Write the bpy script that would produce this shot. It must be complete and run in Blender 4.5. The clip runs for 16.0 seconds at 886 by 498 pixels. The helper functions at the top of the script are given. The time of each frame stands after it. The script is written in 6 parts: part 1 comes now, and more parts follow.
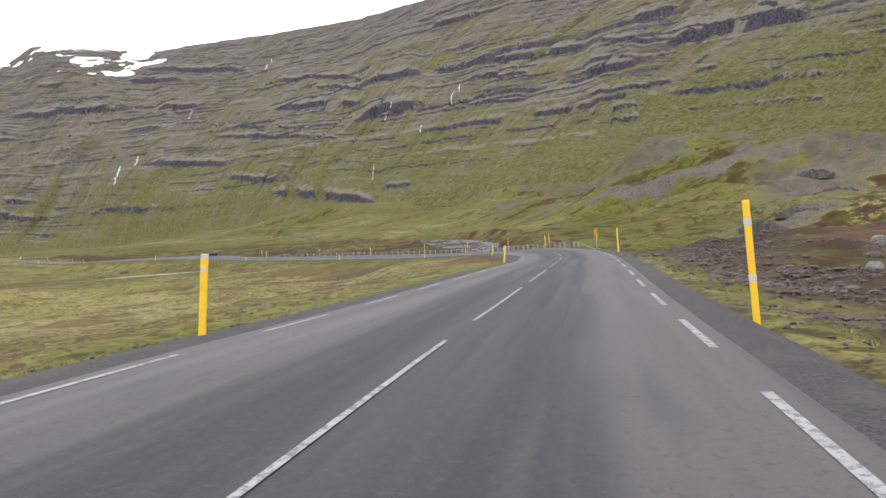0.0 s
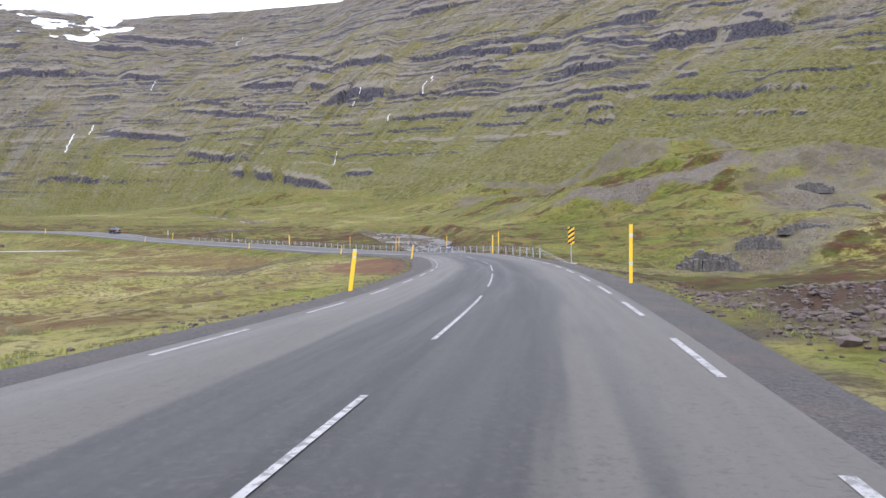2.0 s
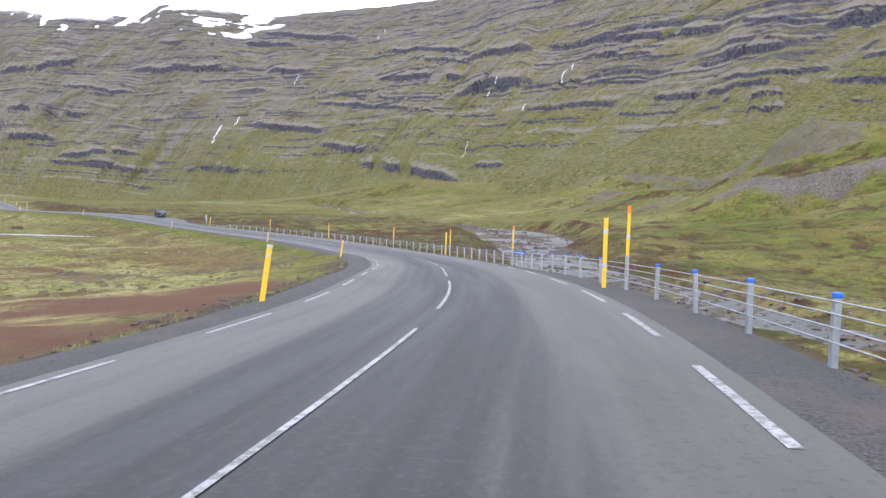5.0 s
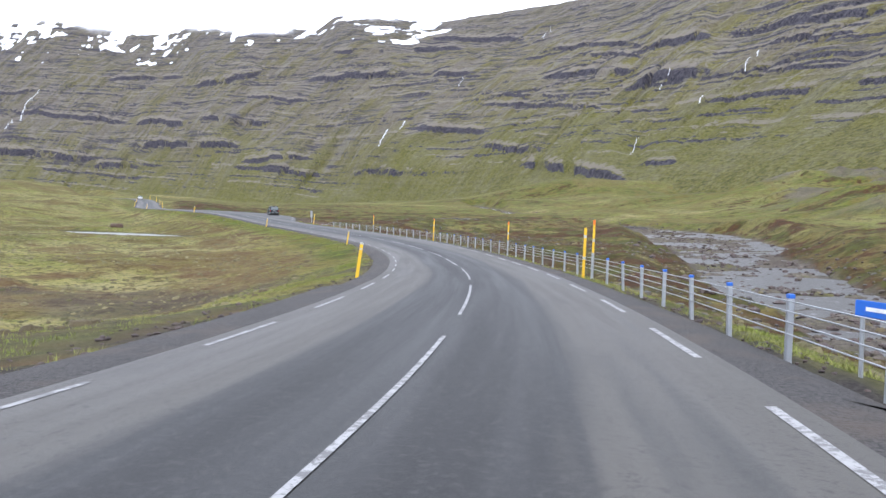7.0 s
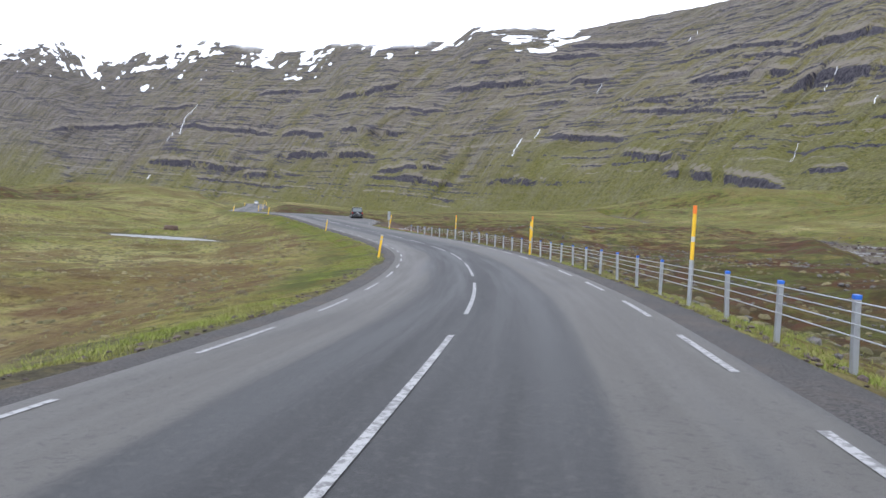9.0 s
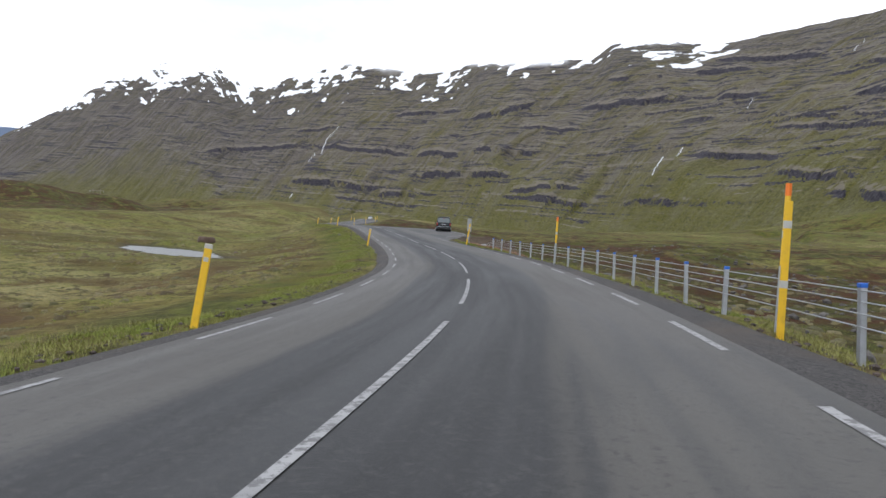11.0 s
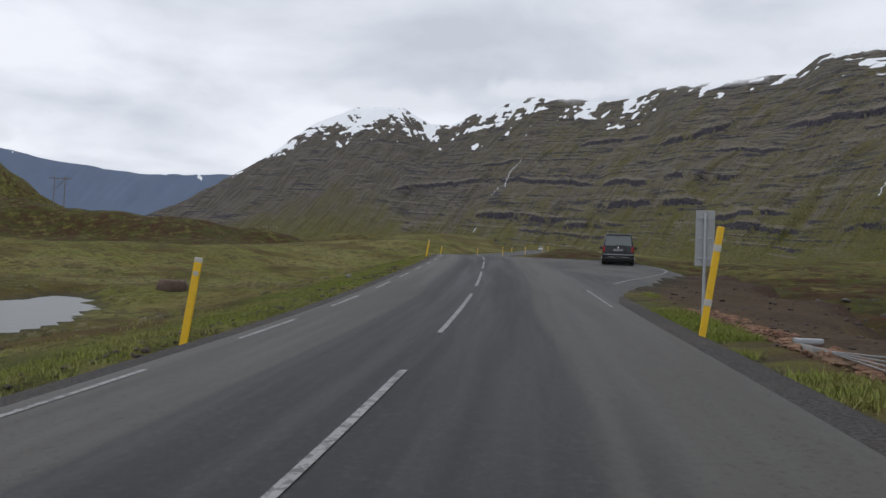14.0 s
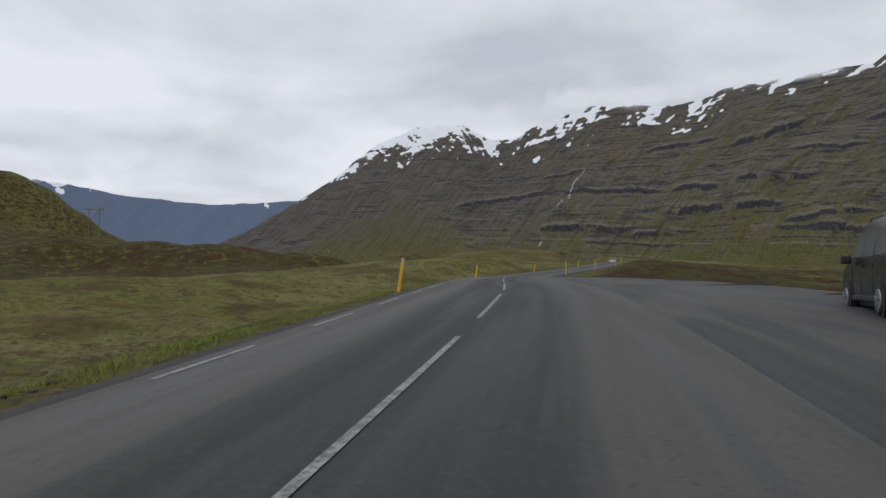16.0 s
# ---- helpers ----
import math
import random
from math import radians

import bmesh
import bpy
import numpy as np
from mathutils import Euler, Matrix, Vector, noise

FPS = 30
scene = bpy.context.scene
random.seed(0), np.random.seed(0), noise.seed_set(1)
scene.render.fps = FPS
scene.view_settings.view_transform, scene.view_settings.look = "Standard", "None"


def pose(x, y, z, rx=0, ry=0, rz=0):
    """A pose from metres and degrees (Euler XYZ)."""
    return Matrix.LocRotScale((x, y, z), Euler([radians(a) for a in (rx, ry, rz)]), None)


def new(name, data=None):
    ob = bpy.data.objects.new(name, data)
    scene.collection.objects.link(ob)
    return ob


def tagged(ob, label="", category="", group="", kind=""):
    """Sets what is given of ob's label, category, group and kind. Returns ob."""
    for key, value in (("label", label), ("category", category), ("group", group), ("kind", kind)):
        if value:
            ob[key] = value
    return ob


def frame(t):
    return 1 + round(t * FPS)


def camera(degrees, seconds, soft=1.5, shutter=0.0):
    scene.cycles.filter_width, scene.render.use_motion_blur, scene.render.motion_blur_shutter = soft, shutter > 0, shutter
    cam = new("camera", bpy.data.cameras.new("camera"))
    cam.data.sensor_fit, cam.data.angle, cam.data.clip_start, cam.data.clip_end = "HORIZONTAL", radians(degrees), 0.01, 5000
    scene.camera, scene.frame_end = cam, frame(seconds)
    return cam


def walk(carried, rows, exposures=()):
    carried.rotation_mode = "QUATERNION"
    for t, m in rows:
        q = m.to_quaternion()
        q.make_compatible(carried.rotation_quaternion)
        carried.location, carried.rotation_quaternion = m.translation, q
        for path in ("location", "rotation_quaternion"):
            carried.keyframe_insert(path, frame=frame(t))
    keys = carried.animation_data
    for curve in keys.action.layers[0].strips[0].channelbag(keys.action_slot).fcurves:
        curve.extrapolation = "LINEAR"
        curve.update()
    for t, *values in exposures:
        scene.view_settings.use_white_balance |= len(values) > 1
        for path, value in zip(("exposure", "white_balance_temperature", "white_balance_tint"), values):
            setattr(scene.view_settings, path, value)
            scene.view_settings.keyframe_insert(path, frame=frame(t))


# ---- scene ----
# ---------------------------------------------------------------- camera
cam = camera(61.5, 16.0)


def view(x, y, z, yaw, pitch, roll):
    return pose(x, y, z, 90 + pitch, 0, yaw) @ pose(0, 0, 0, 0, 0, roll)


PATH = [
    (0.0, 0.08, -0.02, 0.208, 0.81, -1.62, -5.04),
    (0.5, 1.32, 8.37, -0.042, -0.71, -1.31, -2.84),
    (1.0, 2.85, 16.66, -0.299, -1.62, -1.82, -2.15),
    (1.5, 4.30, 25.06, -0.471, -2.21, -1.64, -1.95),
    (2.0, 5.92, 33.43, -0.740, -1.82, -2.11, -1.06),
    (2.5, 7.35, 41.84, -1.016, -0.74, -1.19, -0.49),
    (3.0, 8.69, 50.28, -1.248, 0.44, -1.89, 0.55),
    (3.5, 9.72, 58.98, -1.482, 1.66, -2.01, 0.82),
    (3.7, 10.00, 62.43, -1.571, 2.19, -1.88, 1.06),
    (4.2, 10.89, 71.06, -1.804, 4.04, -2.03, 0.90),
    (4.7, 11.52, 79.58, -2.034, 6.79, -2.17, 0.75),
    (5.2, 11.69, 87.99, -2.254, 10.00, -2.32, 0.60),
    (5.8, 11.00, 97.92, -2.491, 13.87, -2.49, 0.42),
    (6.0, 10.67, 101.24, -2.592, 15.07, -1.99, 0.54),
    (6.5, 9.49, 109.41, -2.745, 18.13, -1.58, 0.14),
    (7.0, 7.90, 117.37, -3.013, 21.33, -2.19, 0.81),
    (7.5, 5.87, 125.12, -3.236, 24.00, -1.96, 0.45),
    (8.0, 3.61, 132.90, -3.461, 26.50, -1.71, 0.59),
    (8.5, 0.89, 140.60, -3.631, 29.02, -1.51, 0.98),
    (9.0, -2.23, 148.28, -3.757, 31.63, -1.54, 1.68),
    (9.5, -5.60, 155.79, -3.964, 34.21, -1.11, 1.84),
    (10.0, -9.08, 163.19, -4.076, 36.80, -0.85, 2.14),
    (10.5, -13.01, 170.26, -4.092, 39.39, -0.59, 2.43),
    (11.0, -17.35, 177.02, -4.037, 41.93, -0.34, 2.73),
    (11.4, -21.08, 182.24, -3.956, 43.91, -0.13, 2.97),
    (11.8, -25.02, 187.32, -3.856, 45.83, 0.08, 3.21),
    (12.0, -26.95, 189.91, -3.803, 46.76, 0.22, 3.33),
    (12.5, -32.09, 196.09, -3.671, 49.12, 0.50, 3.72),
    (13.0, -37.49, 202.11, -3.518, 51.56, 0.82, 3.07),
    (13.5, -43.17, 207.89, -3.308, 53.99, 1.17, 2.65),
    (14.0, -48.79, 213.22, -3.086, 56.28, 1.60, 2.19),
    (14.5, -54.49, 218.24, -2.840, 58.17, 1.90, 2.11),
    (15.0, -60.34, 223.11, -2.558, 59.86, 2.10, 1.22),
    (15.5, -66.20, 227.72, -2.205, 61.01, 2.58, 0.78),
    (16.0, -72.16, 232.43, -1.835, 61.38, 2.83, -0.25),
]
EXPOSURES = [(0.0, 0.86, 6200, 16), (2.0, 1.2, 5850, 18), (3.7, 1.22, 5700, 18), (7.0, 1.14, 5700, 15), (9.5, 0.76, 5800, 14), (12.0, 0.0, 6100, 12), (14.0, -0.46, 6100, 12), (16.0, -0.62, 6150, 12)]
walk(cam, [(r[0], view(*r[1:])) for r in PATH], EXPOSURES)

# ---------------------------------------------------------------- light
SUN_EL, SUN_AZ = 52, 205
world = bpy.data.worlds.new("world")
scene.world = world
world.use_nodes = True


def build_world():
    nt = world.node_tree
    nt.nodes.clear()
    out = nt.nodes.new("ShaderNodeOutputWorld")
    bg = nt.nodes.new("ShaderNodeBackground")
    sky = nt.nodes.new("ShaderNodeTexSky")
    sky.sky_type = "NISHITA"
    sky.sun_disc = False
    sky.sun_elevation, sky.sun_rotation = radians(SUN_EL), radians(SUN_AZ)
    coord = nt.nodes.new("ShaderNodeTexCoord")
    # cloud deck: the view direction laid onto a flat layer overhead
    sep = nt.nodes.new("ShaderNodeSeparateXYZ")
    nt.links.new(coord.outputs["Generated"], sep.inputs[0])
    up = nt.nodes.new("ShaderNodeMath")
    up.operation = "MAXIMUM"
    up.inputs[1].default_value = 0.0
    nt.links.new(sep.outputs[2], up.inputs[0])
    add = nt.nodes.new("ShaderNodeMath")
    add.inputs[1].default_value = 0.16
    nt.links.new(up.outputs[0], add.inputs[0])
    flat = nt.nodes.new("ShaderNodeVectorMath")
    flat.operation = "DIVIDE"
    comb = nt.nodes.new("ShaderNodeCombineXYZ")
    for n in range(3):
        nt.links.new(add.outputs[0], comb.inputs[n])
    nt.links.new(coord.outputs["Generated"], flat.inputs[0])
    nt.links.new(comb.outputs[0], flat.inputs[1])
    big = nt.nodes.new("ShaderNodeTexNoise")
    big.inputs["Scale"].default_value = 1.1
    big.inputs["Detail"].default_value = 7
    big.inputs["Roughness"].default_value = 0.52
    big.inputs["Distortion"].default_value = 0.25
    nt.links.new(flat.outputs[0], big.inputs["Vector"])
    ramp = nt.nodes.new("ShaderNodeValToRGB")
    ramp.color_ramp.elements[0].position = 0.33
    ramp.color_ramp.elements[0].color = (0.84, 0.87, 0.91, 1)
    ramp.color_ramp.elements[1].position = 0.62
    ramp.color_ramp.elements[1].color = (1.3, 1.3, 1.3, 1)
    nt.links.new(big.outputs["Fac"], ramp.inputs[0])
    mix = nt.nodes.new("ShaderNodeMix")
    mix.data_type = "RGBA"
    mix.inputs["Factor"].default_value = 0.93
    scale = nt.nodes.new("ShaderNodeVectorMath")
    scale.operation = "SCALE"
    scale.inputs["Scale"].default_value = 0.10
    nt.links.new(sky.outputs[0], scale.inputs[0])
    nt.links.new(scale.outputs[0], mix.inputs["A"])
    nt.links.new(ramp.outputs[0], mix.inputs["B"])
    nt.links.new(mix.outputs["Result"], bg.inputs["Color"])
    bg.inputs["Strength"].default_value = 1.0
    nt.links.new(bg.outputs[0], out.inputs[0])


build_world()
sun = new("sun", bpy.data.lights.new("sun", "SUN"))
sun.data.energy, sun.data.angle, sun.data.color = 0.5, radians(14), (1.0, 0.96, 0.9)
sun.matrix_world = pose(0, 0, 50, 90 - SUN_EL, 0, 180 - SUN_AZ)

# ---------------------------------------------------------------- noise
_perm = np.random.RandomState(7).permutation(4096)


def _hash(i, j):
    return _perm[(_perm[i & 4095] + j) & 4095] / 4095.0


def vnoise(x, y):
    x, y = np.asarray(x, float), np.asarray(y, float)
    i, j = np.floor(x).astype(np.int64), np.floor(y).astype(np.int64)
    u, v = x - i, y - j
    u, v = u * u * (3 - 2 * u), v * v * (3 - 2 * v)
    a = _hash(i, j) * (1 - u) + _hash(i + 1, j) * u
    b = _hash(i, j + 1) * (1 - u) + _hash(i + 1, j + 1) * u
    return (a * (1 - v) + b * v) * 2 - 1


def fbm(x, y, octaves=4, gain=0.5):
    total, amp = 0.0, 1.0
    for n in range(octaves):
        total = total + amp * vnoise(x * 2**n + 17.3 * n, y * 2**n - 9.1 * n)
        amp *= gain
    return total


def smooth(a, b, x):
    q = np.clip((x - a) / (b - a), 0, 1)
    return q * q * (3 - 2 * q)


# ---------------------------------------------------------------- mesh helpers
def shell(name, co, faces, material, attrs=None, smooth_shade=True):
    """An object from vertex and face arrays (quads or triangles)."""
    me = bpy.data.meshes.new(name)
    co = np.asarray(co, np.float32).reshape(-1, 3)
    faces = np.asarray(faces, np.int32)
    n, k = faces.shape
    me.vertices.add(len(co))
    me.vertices.foreach_set("co", co.ravel())
    me.loops.add(n * k)
    me.loops.foreach_set("vertex_index", faces.ravel())
    me.polygons.add(n)
    me.polygons.foreach_set("loop_start", np.arange(0, n * k, k, dtype=np.int32))
    me.polygons.foreach_set("use_smooth", np.full(n, smooth_shade))
    for key, values in (attrs or {}).items():
        me.attributes.new(key, "FLOAT", "POINT").data.foreach_set("value", np.asarray(values, np.float32).ravel())
    me.update()
    me.validate()
    me.materials.append(material)
    return new(name, me)


def grid_faces(rows, cols, keep=None):
    i, j = np.meshgrid(np.arange(rows - 1), np.arange(cols - 1), indexing="ij")
    if keep is not None:
        i, j = i[keep], j[keep]
    a = (i * cols + j).ravel()
    return np.stack([a, a + 1, a + cols + 1, a + cols], 1)


def part(name, bm, material, parent=None, label="", smooth_shade=False):
    me = bpy.data.meshes.new(name)
    bmesh.ops.recalc_face_normals(bm, faces=bm.faces)
    bm.to_mesh(me)
    bm.free()
    me.materials.append(material)
    if smooth_shade:
        me.polygons.foreach_set("use_smooth", np.full(len(me.polygons), True))
    ob = new(name, me)
    ob.parent = parent
    return tagged(ob, label)


def box(size, at=(0, 0, 0), bevel=0.0, turn=None, bm=None):
    bm = bm or bmesh.new()
    m = Matrix.Translation(at) @ (turn or Matrix()) @ Matrix.Diagonal((*size, 1))
    made = bmesh.ops.create_cube(bm, size=1, matrix=m)["verts"]
    if bevel:
        edges = list({e for v in made for e in v.link_edges})
        bmesh.ops.bevel(bm, geom=edges, offset=bevel, segments=2, affect="EDGES", profile=0.6)
    return bm


def rod(a, b, r, r2=None, sides=10, bm=None):
    bm = bm or bmesh.new()
    a, b = Vector(a), Vector(b)
    m = Matrix.Translation((a + b) / 2) @ (b - a).to_track_quat("Z", "Y").to_matrix().to_4x4()
    bmesh.ops.create_cone(bm, segments=sides, radius1=r, radius2=r if r2 is None else r2, depth=(b - a).length, cap_ends=True, matrix=m)
    return bm


def thing(name, m, label, category, group="", kind=""):
    ob = new(name)
    ob.empty_display_size = 0.2
    ob.matrix_basis = m
    return tagged(ob, label, category, group, kind)


# ---------------------------------------------------------------- materials
class Nodes:
    """Short hand for a node material."""

    def __init__(self, name, rough=0.8, metal=0.0):
        self.m = bpy.data.materials.new(name)
        self.m.use_nodes = True
        self.nt = self.m.node_tree
        self.b = self.nt.nodes["Principled BSDF"]
        self.b.inputs["Roughness"].default_value = rough
        self.b.inputs["Metallic"].default_value = metal
        self.pos = self.node("ShaderNodeNewGeometry").outputs["Position"]

    def node(self, kind):
        return self.nt.nodes.new(kind)

    def link(self, a, b):
        self.nt.links.new(a, b)

    def set(self, socket, v):
        if isinstance(v, bpy.types.NodeSocket):
            self.link(v, socket)
        elif isinstance(v, tuple) and len(v) == 3 and socket.type == "RGBA":
            socket.default_value = (*v, 1)
        else:
            socket.default_value = v

    def attr(self, name):
        n = self.node("ShaderNodeAttribute")
        n.attribute_name = name
        return n.outputs["Fac"]

    def noise(self, scale, detail=4, rough=0.6, vector=None, stretch=None, distort=0.0):
        n = self.node("ShaderNodeTexNoise")
        n.inputs["Scale"].default_value = scale
        n.inputs["Detail"].default_value = detail
        n.inputs["Roughness"].default_value = rough
        n.inputs["Distortion"].default_value = distort
        v = vector or self.pos
        if stretch:
            mp = self.node("ShaderNodeMapping")
            mp.inputs["Scale"].default_value = stretch
            self.link(v, mp.inputs["Vector"])
            v = mp.outputs[0]
        self.link(v, n.inputs["Vector"])
        return n.outputs["Fac"]

    def ramp(self, fac, lo, hi, a=0.0, b=1.0):
        n = self.node("ShaderNodeMapRange")
        n.interpolation_type = "SMOOTHSTEP"
        n.inputs["From Min"].default_value, n.inputs["From Max"].default_value = lo, hi
        n.inputs["To Min"].default_value, n.inputs["To Max"].default_value = a, b
        self.link(fac, n.inputs["Value"])
        return n.outputs["Result"]

    def math(self, op, a, b=0.0):
        n = self.node("ShaderNodeMath")
        n.operation = op
        self.set(n.inputs[0], a)
        self.set(n.inputs[1], b)
        return n.outputs[0]

    def mix(self, fac, a, b, mode="MIX"):
        n = self.node("ShaderNodeMix")
        n.data_type, n.blend_type = "RGBA", mode
        self.set(n.inputs["Factor"], fac)
        self.set(n.inputs["A"], a)
        self.set(n.inputs["B"], b)
        return n.outputs["Result"]

    def bump(self, height, strength=0.5, distance=0.05):
        n = self.node("ShaderNodeBump")
        n.inputs["Strength"].default_value, n.inputs["Distance"].default_value = strength, distance
        self.link(height, n.inputs["Height"])
        self.link(n.outputs[0], self.b.inputs["Normal"])

    def deepen(self, colour, gamma, gain=1.0, strength=1.0):
        n = self.node("ShaderNodeGamma")
        n.inputs["Gamma"].default_value = gamma
        self.link(colour, n.inputs["Color"])
        h = self.node("ShaderNodeHueSaturation")
        h.inputs["Saturation"].default_value = strength
        h.inputs["Value"].default_value = gain
        self.link(n.outputs[0], h.inputs["Color"])
        return h.outputs[0]

    def done(self, colour, rough=None):
        self.set(self.b.inputs["Base Color"], colour)
        if rough is not None:
            self.set(self.b.inputs["Roughness"], rough)
        return self.m


def paint(name, colour, rough=0.5, metal=0.0, dirt=0.25, scale=9.0, dirt_colour=(0.12, 0.10, 0.08)):
    """Plain painted, moulded or metal stuff with a little grime."""
    n = Nodes(name, rough, metal)
    f = n.ramp(n.noise(scale, 5, 0.65), 0.45, 0.8, 0, dirt)
    fine = n.noise(scale * 14, 3)
    n.bump(fine, 0.08, 0.01)
    return n.done(n.mix(f, colour, dirt_colour), n.ramp(fine, 0.2, 0.8, rough * 0.85, min(1, rough * 1.15)))


def grass_colours(n):
    """Blotches of olive, straw and moss green at several scales."""
    wide = n.noise(0.035, 4, 0.6)
    broad = n.noise(0.09, 6, 0.7)
    mid = n.noise(0.30, 6, 0.72)
    clump = n.noise(1.7, 5, 0.75)
    fine = n.noise(8.0, 4, 0.75)
    c = n.mix(n.ramp(wide, 0.42, 0.58), (0.212, 0.204, 0.076), (0.285, 0.262, 0.146))
    c = n.mix(n.ramp(broad, 0.50, 0.60, 0, 0.55), c, (0.140, 0.114, 0.056))
    c = n.mix(n.ramp(broad, 0.46, 0.38, 0, 0.6), c, (0.120, 0.138, 0.032))
    c = n.mix(n.ramp(mid, 0.53, 0.59, 0, 0.75), c, (0.080, 0.058, 0.032))
    c = n.mix(n.ramp(mid, 0.47, 0.38, 0, 0.5), c, (0.150, 0.160, 0.038))
    c = n.mix(n.ramp(clump, 0.50, 0.57, 0, 0.62), c, (0.300, 0.265, 0.125))
    c = n.mix(n.ramp(clump, 0.48, 0.41, 0, 0.75), c, (0.058, 0.050, 0.020))
    c = n.mix(n.ramp(fine, 0.50, 0.62, 0, 0.55), c, (0.068, 0.060, 0.026))
    c = n.mix(n.ramp(fine, 0.46, 0.36, 0, 0.35), c, (0.270, 0.240, 0.120))
    return c, wide, mid, fine


def ground_material():
    n = Nodes("moor", 0.95)
    c, wide, mid, fine = grass_colours(n)
    c = n.mix(n.math("MULTIPLY", n.attr("brown"), n.ramp(mid, 0.3, 0.6, 0.45, 1.0)), c, n.mix(fine, (0.050, 0.032, 0.017), (0.160, 0.108, 0.056)))
    streak = n.noise(0.55, 5, 0.72, stretch=(0.25, 0.9, 1.0))
    green = n.mix(n.ramp(streak, 0.42, 0.58), (0.126, 0.144, 0.032), (0.062, 0.072, 0.020))
    green = n.mix(n.ramp(n.noise(0.13, 6, 0.75), 0.47, 0.58, 0, 0.75), green, (0.135, 0.092, 0.036))
    green = n.mix(n.ramp(mid, 0.53, 0.60, 0, 0.7), green, (0.052, 0.054, 0.020))
    c = n.mix(n.math("MULTIPLY", n.attr("lush"), n.ramp(fine, 0.3, 0.7, 1.0, 0.6)), c, n.mix(n.ramp(fine, 0.35, 0.65, 0, 0.55), green, (0.070, 0.080, 0.020)))
    heather = n.mix(n.ramp(n.noise(0.16, 6, 0.75), 0.42, 0.58), (0.080, 0.042, 0.024), (0.082, 0.086, 0.025))
    heather = n.mix(n.ramp(n.noise(0.8, 5, 0.75), 0.45, 0.60, 0, 0.7), heather, (0.042, 0.034, 0.017))
    heather = n.mix(n.ramp(fine, 0.54, 0.68, 0, 0.28), heather, (0.150, 0.115, 0.055))
    c = n.mix(n.ramp(n.math("ADD", n.attr("heath"), n.ramp(n.noise(0.22, 5, 0.7), 0.3, 0.7, -0.35, 0.35)), 0.35, 0.65), c, heather)
    grit = n.noise(11.0, 5, 0.8)
    c = n.mix(n.attr("earth"), c, n.mix(grit, (0.062, 0.040, 0.029), (0.205, 0.124, 0.084)))
    c = n.mix(n.attr("gravel"), c, n.mix(n.ramp(grit, 0.3, 0.7), (0.027, 0.025, 0.023), (0.100, 0.089, 0.080)))
    stone = n.mix(n.ramp(n.noise(2.4, 6, 0.8), 0.36, 0.64), (0.066, 0.058, 0.052), (0.205, 0.186, 0.156))
    stone = n.mix(n.ramp(n.noise(0.10, 6, 0.72), 0.46, 0.58, 0, 0.65), stone, (0.100, 0.088, 0.074))
    stone = n.mix(n.ramp(n.noise(0.16, 6, 0.78), 0.54, 0.62, 0, 0.85), stone, (0.135, 0.128, 0.052))
    stone = n.mix(n.ramp(n.noise(0.5, 6, 0.8, stretch=(0.5, 0.5, 2.5)), 0.57, 0.64, 0, 0.85), stone, (0.048, 0.043, 0.042))
    c = n.mix(n.attr("rock"), c, stone)
    h = n.math("ADD", n.math("MULTIPLY", fine, 0.6), n.math("MULTIPLY", grit, 0.4))
    n.bump(h, 0.9, 0.12)
    n.b.inputs["Specular IOR Level"].default_value = 0.15
    return n.done(n.deepen(c, 1.22, 1.22, 1.07))


